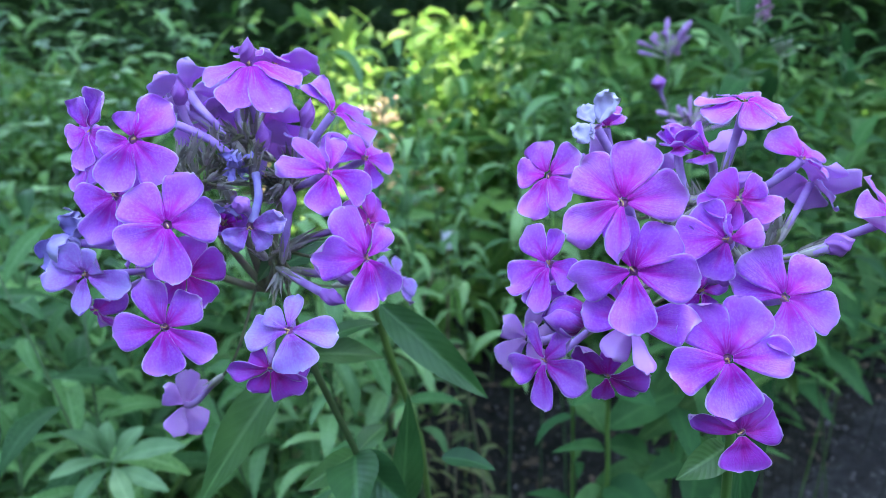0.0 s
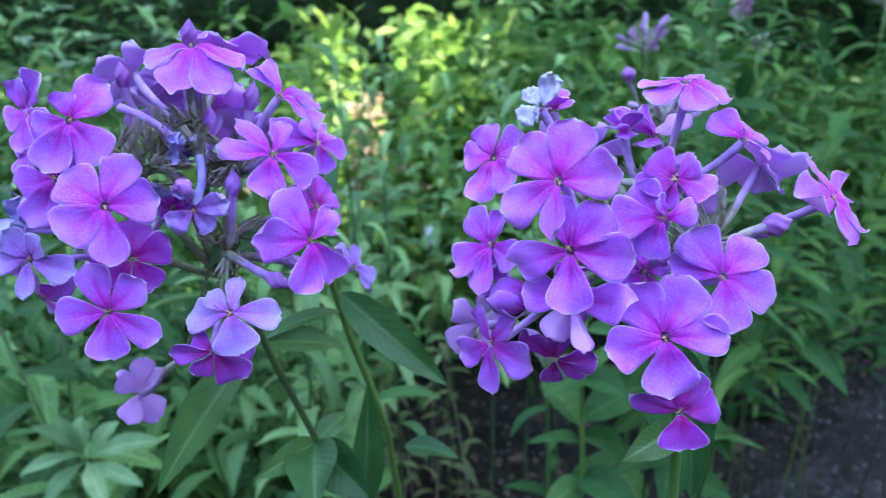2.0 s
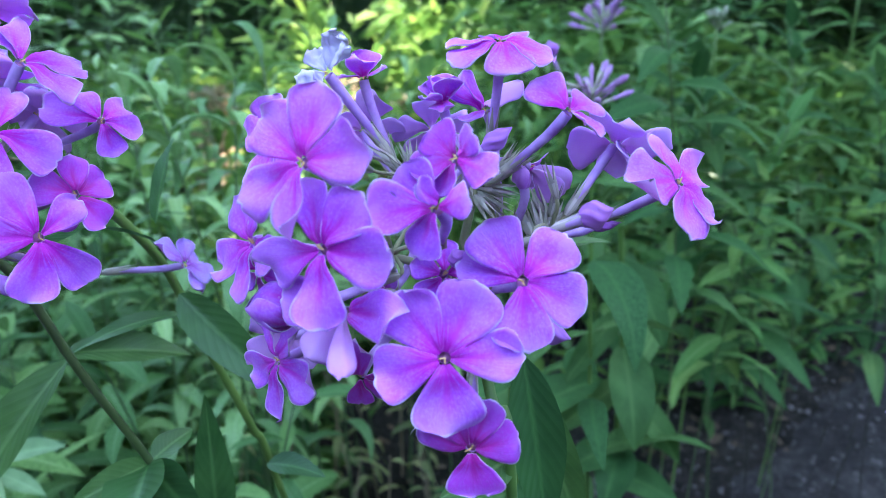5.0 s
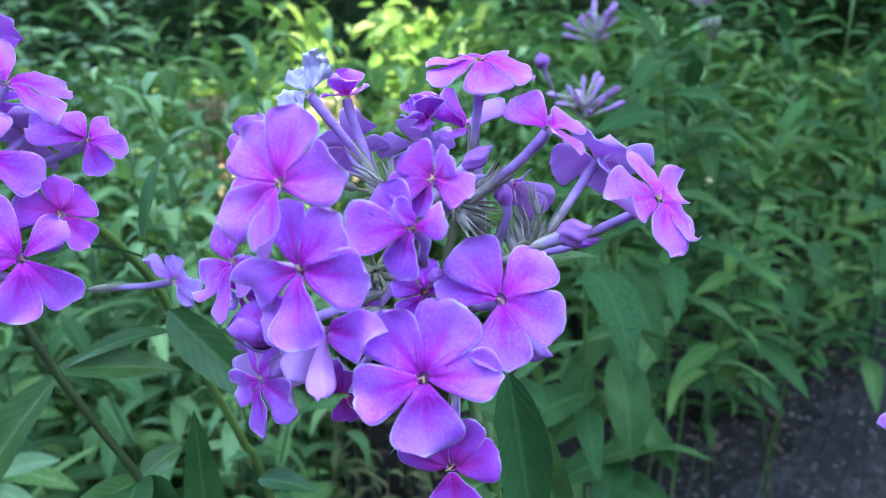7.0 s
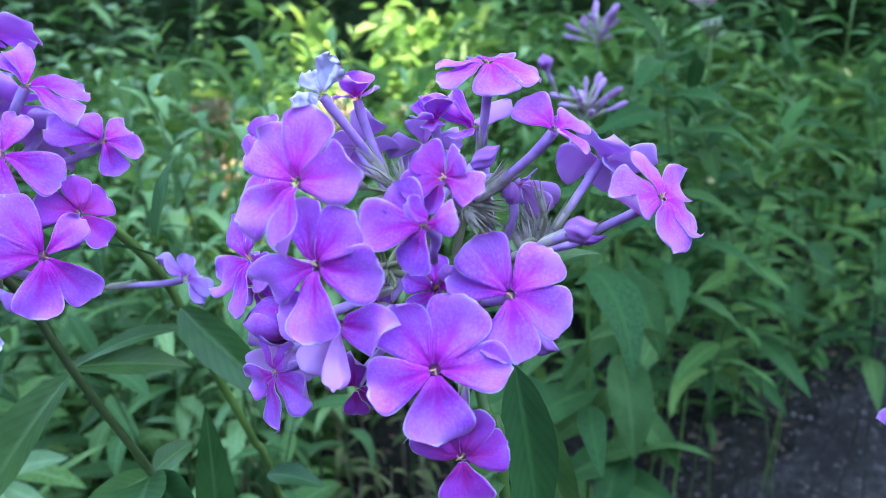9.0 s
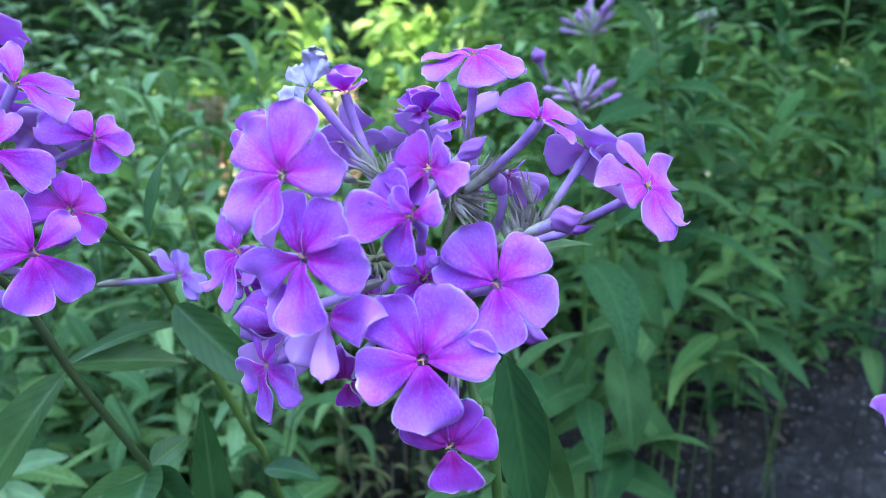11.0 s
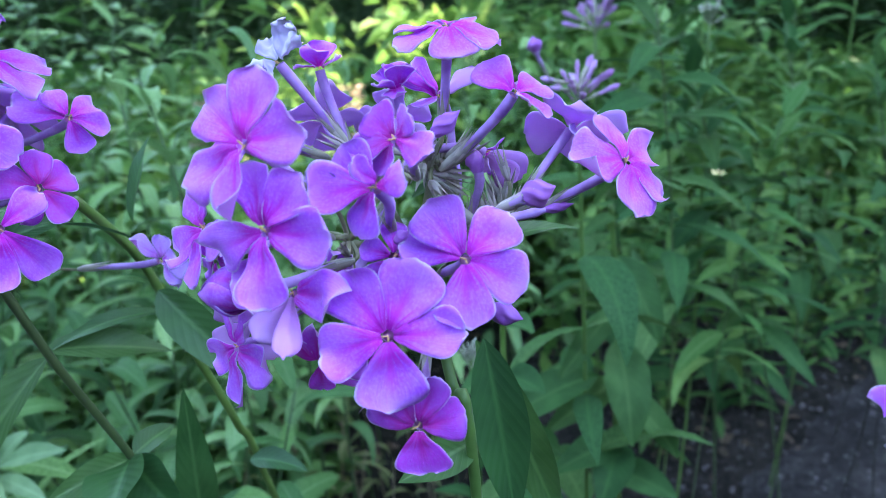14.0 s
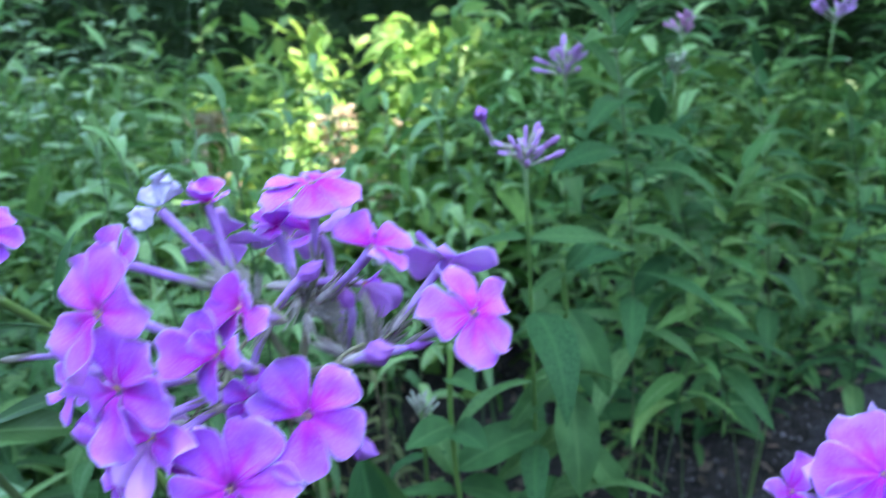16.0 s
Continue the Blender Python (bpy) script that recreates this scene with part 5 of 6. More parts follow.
floret(*A, (-0.0197, 0.1642, 0.7242), (0.62, -0.75, 0.22), front="violet", petals=((122, 0, 14.7, 10.5), (44, -18, 11.6, 7.0), (-45, -19, 14.6, 8.5), (-97, -8, 13.3, 9.9), (178, -3, 14.6, 11.4)))
floret(*A, (-0.0211, 0.1840, 0.7284), (0.83, -0.51, 0.23), 30, 0.0192, "deep")
floret(*A, (-0.0174, 0.2338, 0.6923), (0.93, -0.12, 0.35), front="faded", back=PETAL_OUTSIDE, petals=((-170, -6, 11.3, 8), (130, 11, 8, 8), (9, 28, 9.2, 8.4), (-34, 10, 10.1, 8), (57, -4, 8.3, 7)))
floret(*A, (-0.0376, 0.1506, 0.7102), (0.04, -0.86, 0.51), front="faded", petals=((-177, -24, 11.5, 9.4), (142, -14, 7.4, 5.7), (84, -10, 8.5, 4.8), (1, -23, 11.8, 8.0), (-75, -10, 10.0, 11.4)))
floret(*A, (-0.0434, 0.1529, 0.6987), (0.24, -0.97, 0.06), front="deep", petals=((-177, -13, 10.3, 5.4), (-59, -17, 10.8, 9.9), (139, -22, 5.7, 6.0), (-125, -22, 8.6, 6.0), (-10, -20, 10.0, 7.5)))
floret(*A, (-0.0876, 0.2023, 0.6586), (-0.75, 0.62, -0.20), front="faded", petals=((-86, 0, 11.2, 8.4), (-35, 16, 10.9, 6.3), (-146, -28, 13.4, 7.6), (119, -16, 10.4, 8.8), (48, 10, 13.9, 9.7)))
floret(*A, (-0.0695, 0.1720, 0.7170), (0.46, -0.89, 0.02), 10, 0.0206, "deep")
floret(*A, (-0.0642, 0.1900, 0.7262), (0.54, -0.76, 0.37), 10, 0.0143, "violet", open_=0.6)
floret(*A, (-0.0710, 0.2120, 0.7529), (-0.41, 0.59, 0.69), 10, 0.0253, "faded")
floret(*A, (-0.0559, 0.2180, 0.7503), (-0.08, 0.71, 0.70), 30, 0.0295, "violet")
floret(*A, (-0.0470, 0.2200, 0.7418), (0.24, 0.76, 0.60), 0, 0.0266, "faded")
floret(*A, (-0.0613, 0.2050, 0.7596), (-0.09, 0.30, 0.95), 0, 0.0210, "violet")
floret(*A, (-0.0906, 0.1900, 0.7202), (-0.50, -0.86, -0.05), 0, 0.0208, "violet")
wilted(*A, (-0.0542, 0.1740, 0.7468), (-0.2, -0.8, 0.2), 0.0073, WILTED_BLUE, lobes=3, crumple=0.3)
floret(*A, (-0.0500, 0.1680, 0.7315), (0.05, -0.95, 0.12), front="faded", crumple=0.14, tube=0.013, petals=((-140, 8, 6.8, 7.2), (14, 12, 9.6, 7.0), (-48, 0, 6.6, 6.0)))
stem_through(PHLOX_A, [(-0.0690, 0.1764, 0.7566), (-0.0615, 0.1766, 0.7530), (-0.0545, 0.1768, 0.7472)], 0.0011, TUBE, "spent_floret")
stem_through(PHLOX_A, [(-0.0492, 0.1750, 0.7440), (-0.0478, 0.1705, 0.7385), (-0.0495, 0.1685, 0.7325)], 0.0011, WILTED_BLUE, "spent_floret")
wilted(*A, (-0.0536, 0.1764, 0.7469), (0.5, -0.5, -0.4), 0.0078, WILTED_BLUE, lobes=3, crumple=0.35, tube=0.004)
wilted(*A, (-0.0577, 0.1740, 0.7344), (-0.3, -0.7, 0.1), 0.0087, WILTED_BLUE, lobes=2, crumple=0.3)
wilted(*A, (-0.1061, 0.1850, 0.7218), (-0.8, -0.5, 0.2), 0.0162, WILTED, crumple=0.3)
bud(*A, (-0.0365, 0.1800, 0.7555), (0.25, 0.0, 1.0), 0.0078, 0.0019)
bud(*A, (-0.0407, 0.1720, 0.7344), (0.15, -0.1, 1.0), 0.0074, 0.0019)
bud(*A, (-0.0503, 0.1650, 0.7377), (0.0, -0.8, 0.4), 0.0040, 0.0021)
bud(*A, (-0.0323, 0.1680, 0.7132), (0.85, -0.4, -0.25), 0.0075, 0.0020)
bud(*A, (-0.0505, 0.1900, 0.7478), (0.0, 0.1, 1.0), 0.0080, 0.0019)
bud(*A, (-0.0506, 0.1800, 0.7718), (0.2, -0.2, 1.0), 0.0067, 0.0019)
bud(*A, (-0.0694, 0.1820, 0.7611), (0.0, -0.1, 1.0), 0.0067, 0.0019)
bud(*A, (-0.0295, 0.1800, 0.7132), (0.7, -0.4, 0.1), 0.0058, 0.0018)
spent_calyx(*A, (-0.0700, 0.1850, 0.7525))
spent_calyx(*A, (-0.0689, 0.1890, 0.7542))
spent_calyx(*A, (-0.0657, 0.1850, 0.7494))
spent_calyx(*A, (-0.0643, 0.1910, 0.7516))
spent_calyx(*A, (-0.0597, 0.1850, 0.7555))
spent_calyx(*A, (-0.0726, 0.1870, 0.7499))
spent_calyx(*A, (-0.0670, 0.1790, 0.7466))
spent_calyx(*A, (-0.0675, 0.1850, 0.7478))
spent_calyx(*A, (-0.0614, 0.1750, 0.7451))
spent_calyx(*A, (-0.0645, 0.1730, 0.7440))
spent_calyx(*A, (-0.0590, 0.1950, 0.7534))
spent_calyx(*A, (-0.0568, 0.1970, 0.7564))
spent_calyx(*A, (-0.0684, 0.1970, 0.7548))
spent_calyx(*A, (-0.0601, 0.1810, 0.7470))
spent_calyx(*A, (-0.0537, 0.1950, 0.7574))
spent_calyx(*A, (-0.0455, 0.1890, 0.7423))
spent_calyx(*A, (-0.0463, 0.1790, 0.7412))
spent_calyx(*A, (-0.0417, 0.1850, 0.7383))
spent_calyx(*A, (-0.0472, 0.1750, 0.7375))
spent_calyx(*A, (-0.0436, 0.1750, 0.7249))
spent_calyx(*A, (-0.0354, 0.1810, 0.7263))
spent_calyx(*A, (-0.0375, 0.1790, 0.7245))
spent_calyx(*A, (-0.0574, 0.1750, 0.7406))
spent_calyx(*A, (-0.0595, 0.1730, 0.7425))
spent_calyx(*A, (-0.0452, 0.1710, 0.7117))
spent_calyx(*A, (-0.0472, 0.1730, 0.7117))
spent_calyx(*A, (-0.0438, 0.1750, 0.7118))
spent_calyx(*A, (-0.0499, 0.1700, 0.7249))
spent_calyx(*A, (-0.0411, 0.1850, 0.7226))
spent_calyx(*A, (-0.0512, 0.1750, 0.7421))
spent_calyx(*A, (-0.0643, 0.1710, 0.7524))
spent_calyx(*A, (-0.0626, 0.1730, 0.7543))
spent_calyx(*A, (-0.0584, 0.1690, 0.7518))
spent_calyx(*A, (-0.0573, 0.1730, 0.7528))
spent_calyx(*A, (-0.0552, 0.1750, 0.7547))
spent_calyx(*A, (-0.0665, 0.1710, 0.7459))
spent_calyx(*A, (-0.0633, 0.1690, 0.7419))
spent_calyx(*A, (-0.0615, 0.1690, 0.7390))
spent_calyx(*A, (-0.0551, 0.1670, 0.7460))
spent_calyx(*A, (-0.0519, 0.1670, 0.7424))
spent_calyx(*A, (-0.0496, 0.1710, 0.7481))
spent_calyx(*A, (-0.0462, 0.1710, 0.7459))
spent_calyx(*A, (-0.0594, 0.1770, 0.7559))
spent_calyx(*A, (-0.0440, 0.1690, 0.7397))
rng = random.Random(83)
for k in range(34):
    turn, out = rng.uniform(0.0, math.tau), math.sqrt(rng.random())
    spent_calyx(*A, (-0.0555 + 0.0175 * out * math.cos(turn), rng.uniform(0.172, 0.198), 0.7400 + 0.0120 * out * math.sin(turn)))


# ---- a third phlox further along the bed ----
PHLOX_C = thing_at("phlox_plant", (0.3005, 0.2700, 0.0), "low garden phlox with a small violet flower head", "flower", "blooming phlox")
C = PHLOX_C, [(0.2905, 0.2500, 0.5944), (0.2751, 0.2500, 0.6030)]
floret(*C, (0.2530, 0.2150, 0.6534), (-0.50, -0.50, 0.71), 10, 0.0432, "violet", angles=(30, 100, 160, 215, 300))
floret(*C, (0.2448, 0.2200, 0.6347), (-0.67, -0.53, 0.52), 0, 0.0367, "violet", angles=(-60, 10, 80, 185, 235))
floret(*C, (0.2297, 0.2250, 0.6390), (-0.97, 0.05, 0.24), 40, 0.0287, "violet")
floret(*C, (0.2525, 0.2150, 0.6056), (-0.59, -0.61, 0.53), 20, 0.0364, "pink")
floret(*C, (0.2448, 0.2350, 0.6051), (-0.99, -0.06, 0.13), 20, 0.0269, "violet")
floret(*C, (0.2833, 0.2350, 0.6521), (-0.20, -0.40, 0.90), 20, 0.0332, "deep")
floret(*C, (0.2817, 0.2200, 0.6253), (-0.29, -0.76, 0.57), 20, 0.0362, "violet")
floret(*C, (0.3024, 0.2700, 0.6370), (0.30, 0.38, 0.87), 20, 0.0339, "faded")
bud(*C, (0.2327, 0.2150, 0.6046), (-0.95, -0.1, 0.1), 0.0104, 0.0036)
spent_calyx(*C, (0.2720, 0.2350, 0.6049))
spent_calyx(*C, (0.2803, 0.2400, 0.6058))
spent_calyx(*C, (0.2891, 0.2450, 0.5931))
spent_calyx(*C, (0.2727, 0.2450, 0.5961))
spent_calyx(*C, (0.2899, 0.2450, 0.6122))


# ---- their stems and leaves ----
stem_through(PHLOX_B, [(0.095, 0.185, -0.02), (0.095, 0.178, 0.4), (0.0813, 0.1630, 0.6539), (0.0760, 0.1680, 0.6821), (0.0682, 0.1850, 0.7149)], 0.0014, STEM)
stem_through(PHLOX_A, [(0.0, 0.26, -0.02), (-0.01, 0.25, 0.4), (-0.0202, 0.2350, 0.5724), (-0.0333, 0.2220, 0.6262), (-0.0444, 0.2120, 0.6655), (-0.0523, 0.2050, 0.6981), (-0.0574, 0.2000, 0.7096)], 0.0013, STEM_DARK)
stem_through(PHLOX_A, [(0.006, 0.36, -0.02), (0.0, 0.335, 0.4), (-0.0092, 0.2830, 0.5750), (-0.0124, 0.2700, 0.6060), (-0.0168, 0.2640, 0.6271), (-0.0219, 0.2605, 0.6450), (-0.0266, 0.2560, 0.6662), (-0.0303, 0.2500, 0.6850), (-0.0325, 0.2400, 0.6990), (-0.0360, 0.2250, 0.7153)], 0.0016, STEM)
stem_through(PHLOX_C, [PHLOX_C.location, PHLOX_C.location + Vector((0, 0, 0.4)), C[1][0]], 0.0022, STEM)
leaf_between(PHLOX_A, (-0.0248, 0.2450, 0.6773), (0.0171, 0.2250, 0.6475), 0.0161, LEAF_HERO, droop=0.7, up=(-0.3, -0.75, 0.7))
leaf_between(PHLOX_A, (-0.0188, 0.2350, 0.5826), (-0.0132, 0.2250, 0.6504), 0.0149, LEAF_HERO, droop=0.25, up=(0.4, -0.9, 0.2))
leaf_between(PHLOX_A, (-0.0556, 0.2250, 0.6631), (-0.0887, 0.2050, 0.6150), 0.0177, LEAF_HERO, droop=0.35, up=(-0.3, -0.9, 0.4))
leaf_between(PHLOX_A, (-0.0561, 0.2250, 0.6652), (-0.0231, 0.2450, 0.6539), 0.0134, LEAF_HERO, droop=0.5, up=(0, -0.5, 0.8))
leaf_between(PHLOX_A, (-0.0249, 0.2450, 0.6694), (-0.0550, 0.2250, 0.6646), 0.0068, LEAF_HERO, droop=0.9, up=(0, -0.5, 0.8))
leaf_between(PHLOX_A, (-0.0292, 0.2450, 0.7026), (-0.0231, 0.2550, 0.7298), 0.0080, LEAF_HERO, droop=0.3, up=(-0.6, -0.8, 0.1))
leaf_between(PHLOX_A, (-0.0337, 0.2220, 0.6253), (-0.0511, 0.2000, 0.6251), 0.0116, LEAF_HERO, droop=0.5, up=(0, -0.9, 0.45))
leaf_between(PHLOX_A, (-0.0337, 0.2220, 0.6253), (-0.0127, 0.2100, 0.6094), 0.0199, LEAF_HERO, droop=0.4, up=(0, -0.9, 0.45))
leaf_between(PHLOX_A, (-0.0337, 0.2220, 0.6253), (-0.0283, 0.1900, 0.6198), 0.0209, LEAF_HERO, droop=0.4, up=(0, -0.9, 0.45))
leaf_between(PHLOX_A, (-0.0323, 0.2220, 0.6266), (-0.0229, 0.2350, 0.6297), 0.0103, LEAF_HERO, droop=0.5, up=(0, -0.6, 0.7))
leaf_between(PHLOX_A, (-0.0008, 0.2450, 0.6073), (0.0220, 0.2400, 0.6047), 0.0098, LEAF_HERO, droop=0.9, up=(0, -0.4, 0.9))
leaf_between(PHLOX_A, (-0.0259, 0.2350, 0.6997), (-0.0347, 0.2000, 0.7151), 0.0050, LEAF_HERO, droop=0.3, up=(0, -0.3, 0.9))
leaf_between(PHLOX_A, (-0.0473, 0.2050, 0.7173), (-0.0573, 0.1950, 0.7058), 0.0081, LEAF_HERO, droop=0.5, up=(0, -0.9, 0.45))
leaf_between(PHLOX_A, (-0.0516, 0.2050, 0.7079), (-0.0374, 0.2200, 0.7107), 0.0075, LEAF_HERO, droop=0.4, up=(0, -0.9, 0.45))
leaf_between(PHLOX_B, (0.0844, 0.1780, 0.6881), (0.0925, 0.1750, 0.6349), 0.0153, LEAF_HERO, droop=0.35, up=(0.1, -1.0, 0.2))
leaf_between(PHLOX_B, (0.0828, 0.1850, 0.6844), (0.1129, 0.2150, 0.5983), 0.0143, LEAF_HERO, droop=0.3, up=(0.1, -1.0, 0.3))
leaf_between(PHLOX_B, (0.0818, 0.1900, 0.7077), (0.1153, 0.2150, 0.7047), 0.0062, LEAF_HERO, droop=0.5, up=(0, -0.4, 0.9))
leaf_between(PHLOX_B, (0.0677, 0.1850, 0.7231), (0.0776, 0.1900, 0.7272), 0.0033, LEAF_HERO, droop=0.4, up=(0, -0.4, 0.9))
leaf_between(PHLOX_B, (0.0813, 0.1670, 0.6662), (0.0630, 0.1550, 0.6637), 0.0104, LEAF_HERO, droop=0.4, up=(0, -0.8, 0.6))
PHLOX_D = thing_at("phlox_plant", (0.118, 0.42, 0.0), "young green phlox stem with broad lance-shaped leaves, not in flower", "plant", "leafy phlox stems")
stem_through(PHLOX_D, [(0.118, 0.42, -0.02), (0.115, 0.415, 0.3), (0.1180, 0.4100, 0.4569), (0.1128, 0.4050, 0.5265), (0.1101, 0.4000, 0.5722), (0.1106, 0.4000, 0.6124)], 0.0018, STEM)
leaf_between(PHLOX_D, (0.1151, 0.4100, 0.4960), (0.0689, 0.3700, 0.5229), 0.0114, LEAF_PHLOX, droop=0.8, up=(0, -0.5, 0.85))
leaf_between(PHLOX_D, (0.1155, 0.4100, 0.5006), (0.1543, 0.4300, 0.4723), 0.0246, LEAF_PHLOX, droop=0.8, up=(0, -0.5, 0.85))
leaf_between(PHLOX_D, (0.1135, 0.4050, 0.5176), (0.1829, 0.4500, 0.5227), 0.0301, LEAF_PHLOX, droop=0.8, up=(0, -0.5, 0.85))
leaf_between(PHLOX_D, (0.1130, 0.4050, 0.5131), (0.0937, 0.4600, 0.5170), 0.0247, LEAF_PHLOX, droop=0.8, up=(0, -0.5, 0.85))
leaf_between(PHLOX_D, (0.1117, 0.4000, 0.5513), (0.1324, 0.3700, 0.5565), 0.0233, LEAF_PHLOX, droop=0.8, up=(0, -0.5, 0.85))
leaf_between(PHLOX_D, (0.1113, 0.4000, 0.5555), (0.0817, 0.3800, 0.5505), 0.0207, LEAF_PHLOX, droop=0.8, up=(0, -0.5, 0.85))
leaf_between(PHLOX_D, (0.1106, 0.4000, 0.5886), (0.1252, 0.3700, 0.5954), 0.0177, LEAF_PHLOX, droop=0.8, up=(0, -0.5, 0.85))
leaf_between(PHLOX_D, (0.1175, 0.4100, 0.4627), (0.0832, 0.3800, 0.4584), 0.0222, LEAF_PHLOX, droop=0.8, up=(0, -0.5, 0.85))
leaf_between(PHLOX_D, (0.1172, 0.4100, 0.4675), (0.1486, 0.3700, 0.4669), 0.0313, LEAF_PHLOX, droop=0.8, up=(0, -0.5, 0.85))
PHLOX_E = thing_at("phlox_plant", (0.24, 0.48, 0.0), "green phlox stem with long drooping leaves, not in flower", "plant", "leafy phlox stems")
stem_through(PHLOX_E, [(0.24, 0.48, -0.02), (0.235, 0.475, 0.25), (0.2059, 0.4700, 0.4210), (0.1998, 0.4650, 0.5329), (0.1917, 0.4600, 0.6091), (0.1876, 0.4600, 0.6452)], 0.002, STEM)
leaf_between(PHLOX_E, (0.1943, 0.4650, 0.6072), (0.2212, 0.4400, 0.5498), 0.0272, LEAF_PHLOX, droop=0.7, up=(0, -0.6, 0.8))
leaf_between(PHLOX_E, (0.1943, 0.4650, 0.6072), (0.1570, 0.4400, 0.6054), 0.0130, LEAF_PHLOX, droop=0.7, up=(0, -0.6, 0.8))
leaf_between(PHLOX_E, (0.1967, 0.4650, 0.5688), (0.1485, 0.4300, 0.5272), 0.0196, LEAF_PHLOX, droop=0.7, up=(0, -0.6, 0.8))
leaf_between(PHLOX_E, (0.1988, 0.4650, 0.5420), (0.2007, 0.4200, 0.4830), 0.0358, LEAF_PHLOX, droop=0.7, up=(0, -0.6, 0.8))
leaf_between(PHLOX_E, (0.1982, 0.4650, 0.5510), (0.2361, 0.5000, 0.5520), 0.0185, LEAF_PHLOX, droop=0.7, up=(0, -0.6, 0.8))
leaf_between(PHLOX_E, (0.2008, 0.4650, 0.5096), (0.1399, 0.4300, 0.4871), 0.0243, LEAF_PHLOX, droop=0.7, up=(0, -0.6, 0.8))
leaf_between(PHLOX_E, (0.2011, 0.4650, 0.5048), (0.2453, 0.4500, 0.4502), 0.0252, LEAF_PHLOX, droop=0.7, up=(0, -0.6, 0.8))
leaf_between(PHLOX_E, (0.2029, 0.4650, 0.4558), (0.1411, 0.4100, 0.4696), 0.0285, LEAF_PHLOX, droop=0.7, up=(0, -0.6, 0.8))
leaf_between(PHLOX_E, (0.2029, 0.4650, 0.4558), (0.1747, 0.4000, 0.4443), 0.0325, LEAF_PHLOX, droop=0.7, up=(0, -0.6, 0.8))
leaf_between(PHLOX_E, (0.1900, 0.4600, 0.6373), (0.2173, 0.4800, 0.6591), 0.0131, LEAF_PHLOX, droop=0.7, up=(0, -0.6, 0.8))
leaf_between(PHLOX_E, (0.1900, 0.4600, 0.6373), (0.1634, 0.4400, 0.6287), 0.0112, LEAF_PHLOX, droop=0.7, up=(0, -0.6, 0.8))
leaf_between(PHLOX_E, (0.2049, 0.4650, 0.4301), (0.2400, 0.4300, 0.4312), 0.0297, LEAF_PHLOX, droop=0.7, up=(0, -0.6, 0.8))
rachis(*A)
rachis(*B)
rachis(*C)


# ---- phlox heads still in bud ----
SPRAY = bud_head("budding_phlox", "phlox stem topped by slender purple unopened buds", (0.177, 0.460, 0), (0.1569, 0.4300, 0.7207), 0.0225, 24, BUD_MUTED, 3, 0.25, 1.0)
bud_head("budding_phlox", "phlox stem topped by a spray of purple buds", (0.248, 0.740, 0), (0.2278, 0.7100, 0.7565), 0.0344, 22, BUD_MUTED, 5, 0.2, 1.0)
bud_head("budding_phlox", "phlox stem topped by tight pale green buds", (0.342, 0.700, 0), (0.3224, 0.6700, 0.7613), 0.0157, 24, BUD_PALE, 6, 0.6, 1.0)
bud_head("budding_phlox", "phlox stem topped by pink and cream buds", (0.421, 0.980, 0), (0.4208, 0.9500, 0.7934), 0.0280, 20, BUD_PINK, 7, 0.7, 1.0)
bud_head("budding_phlox", "phlox stem topped by purple buds in shade", (0.617, 0.980, 0), (0.6170, 0.9500, 0.8083), 0.0366, 16, BUD_MUTED, 8, 0.5, 1.0)
bud_head("budding_phlox", "short phlox stem topped by tight pale buds", (0.091, 0.450, 0), (0.0908, 0.4200, 0.5570), 0.0128, 26, BUD_PALE, 9, 0.6, 0.45)
bud(SPRAY, [(0.1569, 0.4300, 0.7231)], (0.1297, 0.4150, 0.7464), (-0.3, 0, 1), 0.0085, 0.0040, 0.012)


# ---- a plant label on its stake ----
TAG = thing_at("plant_label", (0.0079, 1.0000, 0), "small pale plant label on a thin stake", "label")
stem_through(TAG, [(0.0079, 1.0040, -0.03), (0.0079, 1.0040, 0.2349), (0.0079, 1.0040, 0.4698)], 0.002, STEM_DRY, "stake")
plate = bmesh.new()
bmesh.ops.create_cube(plate, size=1.0, matrix=pose(0.0079, 1.0000, 0.4698, -25, 6, 10) @ Matrix.Diagonal((0.024, 0.0012, 0.028, 1)))
bmesh.ops.bevel(plate, geom=plate.edges[:], offset=0.0004, segments=1, affect='EDGES')
part("plate", plate, LABEL, TAG)


# ---- a young aster whose leaf whorl stands close to the phlox ----
YOUNG = thing_at("aster_plant", (-0.24, 0.45, 0), "young aster with a whorl of pale grey-green leaves", "plant", "asters")
stem_through(YOUNG, [(-0.24, 0.45, -0.02), (-0.235, 0.445, 0.25), (-0.25, 0.425, 0.462)], 0.0018, STEM)
leaf_between(YOUNG, (-0.2479, 0.4300, 0.4748), (-0.2638, 0.4000, 0.5186), 0.0137, LEAF_WHORL, droop=0.7, up=(0, -0.5, 0.85), shape=1.9)
leaf_between(YOUNG, (-0.2479, 0.4300, 0.4748), (-0.2552, 0.4200, 0.5149), 0.0148, LEAF_WHORL, droop=0.7, up=(0, -0.5, 0.85), shape=1.9)
leaf_between(YOUNG, (-0.2477, 0.4300, 0.4763), (-0.2505, 0.4400, 0.5022), 0.0168, LEAF_WHORL, droop=0.7, up=(0, -0.5, 0.85), shape=1.9)
leaf_between(YOUNG, (-0.2470, 0.4300, 0.4748), (-0.2697, 0.3900, 0.4874), 0.0129, LEAF_WHORL, droop=0.7, up=(0, -0.5, 0.85), shape=1.9)
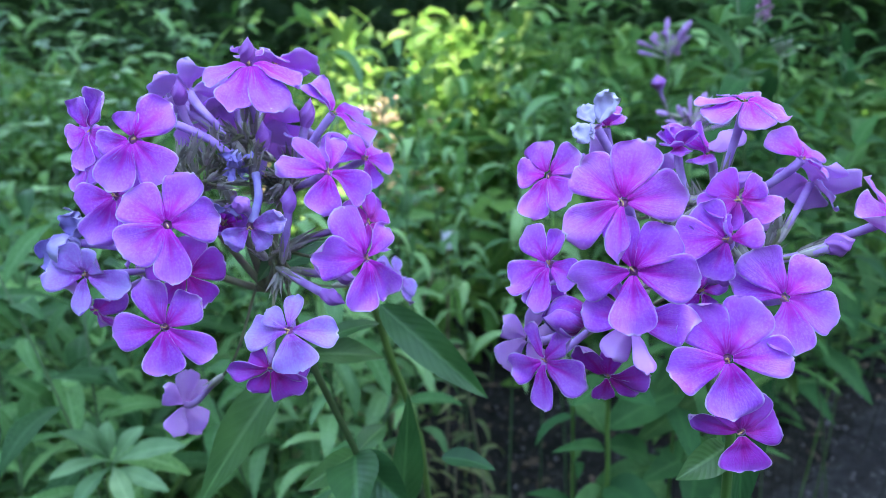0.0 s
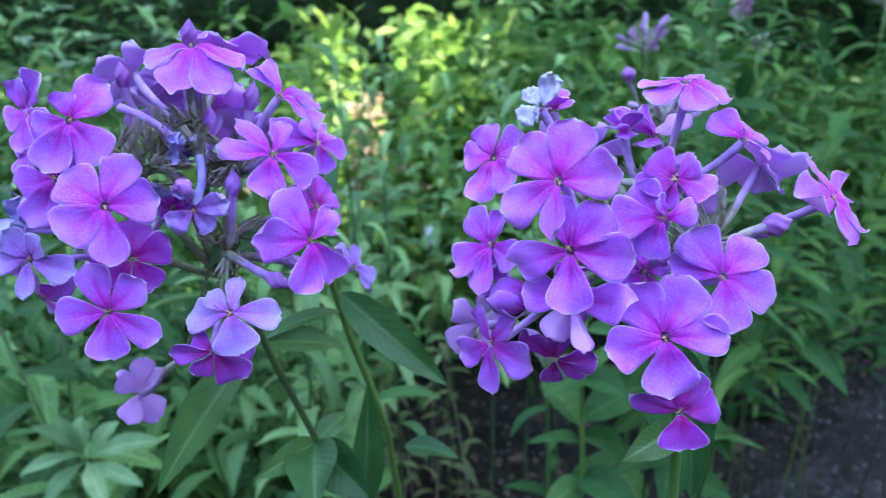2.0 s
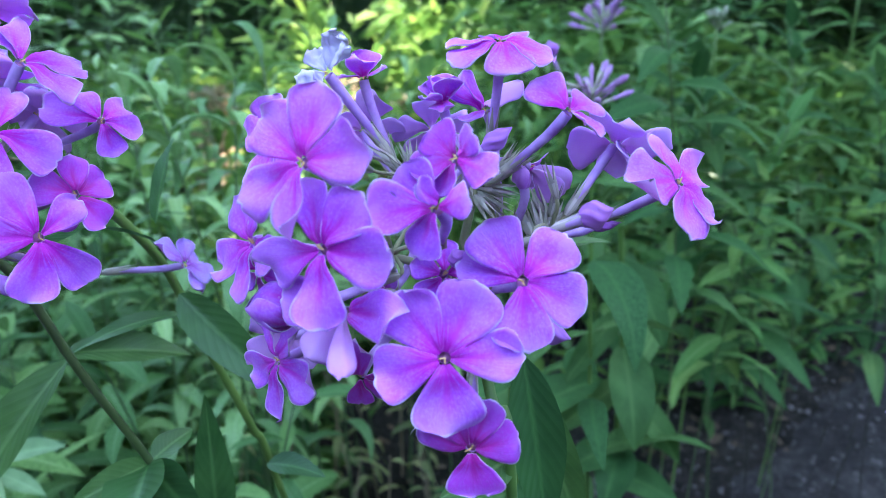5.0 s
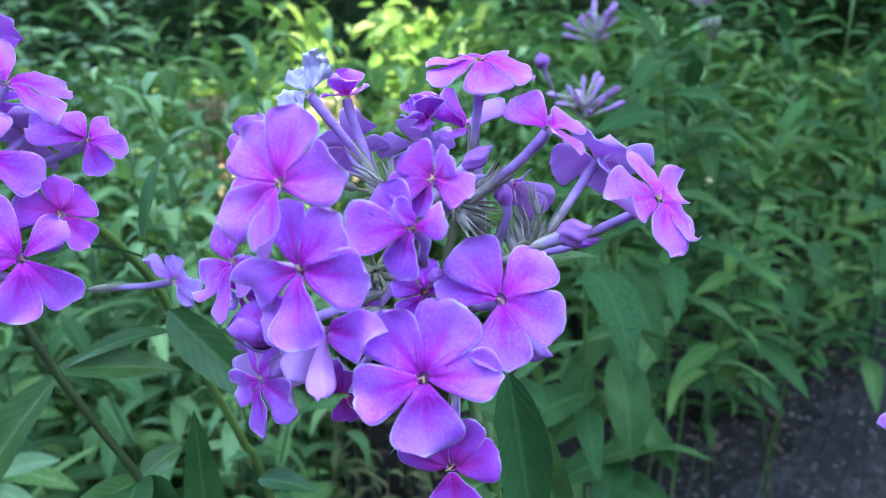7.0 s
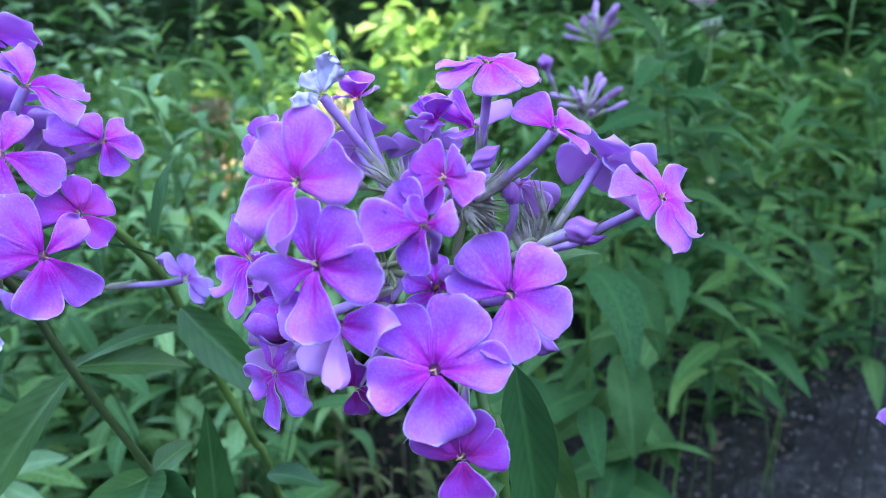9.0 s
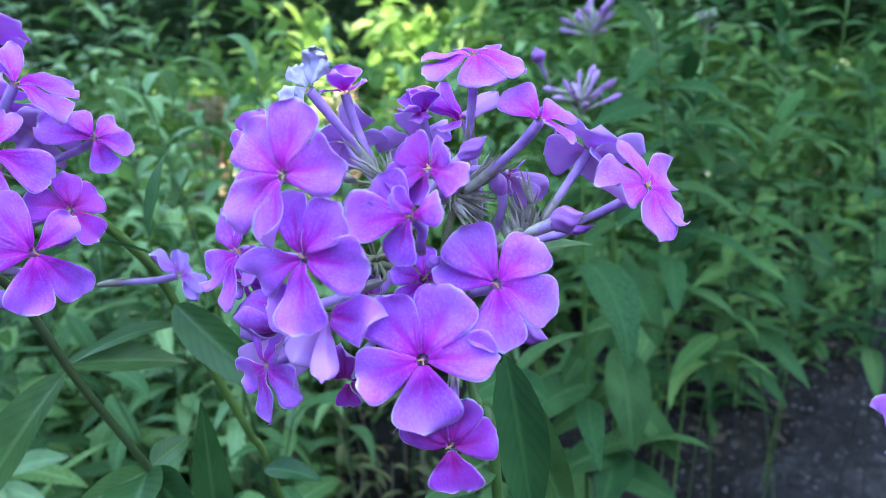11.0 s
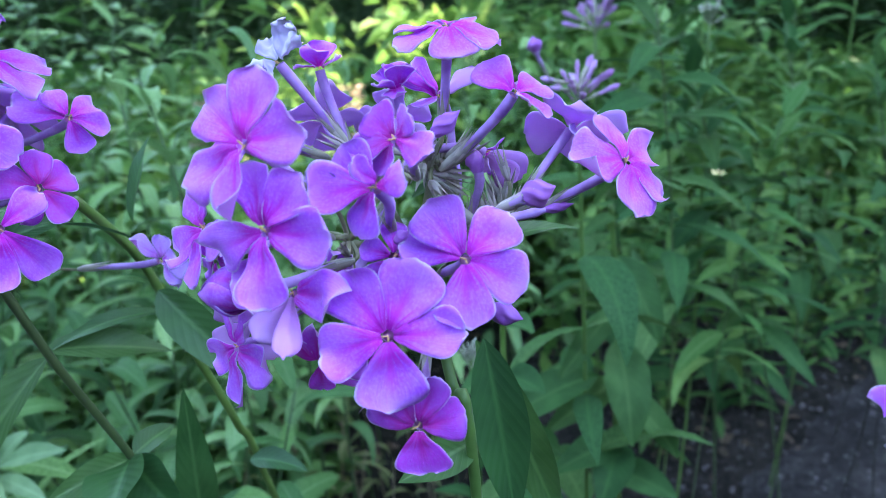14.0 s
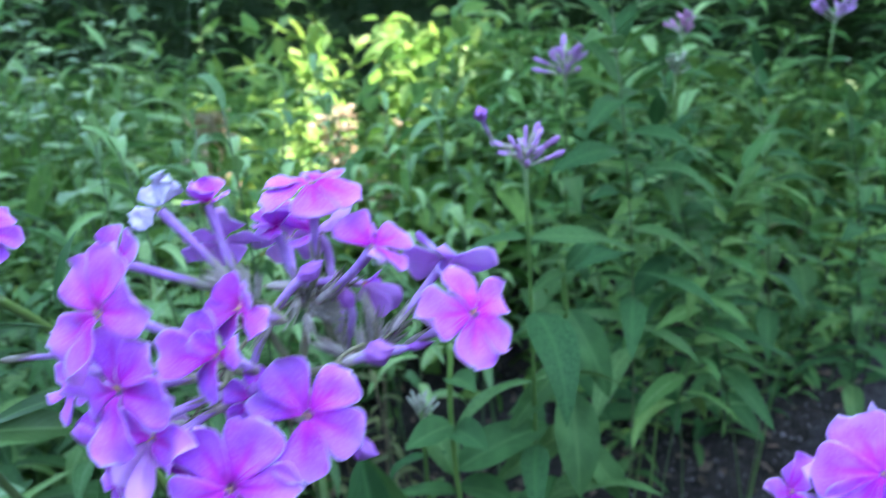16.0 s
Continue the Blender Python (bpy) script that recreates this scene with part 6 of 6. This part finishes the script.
leaf_between(YOUNG, (-0.2462, 0.4300, 0.4723), (-0.2288, 0.4500, 0.4910), 0.0145, LEAF_WHORL, droop=0.7, up=(0, -0.5, 0.85), shape=1.9)
leaf_between(YOUNG, (-0.2462, 0.4300, 0.4723), (-0.1852, 0.4200, 0.4938), 0.0166, LEAF_WHORL, droop=0.7, up=(0, -0.5, 0.85), shape=1.9)
leaf_between(YOUNG, (-0.2465, 0.4300, 0.4698), (-0.2500, 0.3800, 0.4700), 0.0145, LEAF_WHORL, droop=0.7, up=(0, -0.5, 0.85), shape=1.9)
leaf_between(YOUNG, (-0.2465, 0.4300, 0.4698), (-0.2083, 0.3800, 0.4677), 0.0145, LEAF_WHORL, droop=0.7, up=(0, -0.5, 0.85), shape=1.9)
leaf_between(YOUNG, (-0.2482, 0.4300, 0.4674), (-0.1927, 0.4000, 0.4704), 0.0140, LEAF_WHORL, droop=0.7, up=(0, -0.5, 0.85), shape=1.9)
leaf_between(YOUNG, (-0.3356, 0.4800, 0.4637), (-0.3305, 0.5000, 0.5151), 0.0205, LEAF_GREY, droop=0.8, up=(0, -0.5, 0.85))
leaf_between(YOUNG, (-0.3225, 0.5000, 0.4671), (-0.3445, 0.4700, 0.5261), 0.0184, LEAF_GREY, droop=0.8, up=(0, -0.5, 0.85))
leaf_between(YOUNG, (-0.2741, 0.5200, 0.4659), (-0.3036, 0.4900, 0.4919), 0.0163, LEAF_GREY, droop=0.8, up=(0, -0.5, 0.85))
leaf_between(YOUNG, (-0.2673, 0.5200, 0.4431), (-0.2951, 0.5500, 0.4655), 0.0173, LEAF_GREY, droop=0.8, up=(0, -0.5, 0.85))
leaf_between(YOUNG, (-0.2483, 0.4600, 0.4294), (-0.2204, 0.4800, 0.4583), 0.0175, LEAF_GREY, droop=0.8, up=(0, -0.5, 0.85))
leaf_between(YOUNG, (-0.3245, 0.4600, 0.4614), (-0.3282, 0.4400, 0.5142), 0.0173, LEAF_GREY, droop=0.8, up=(0, -0.5, 0.85))
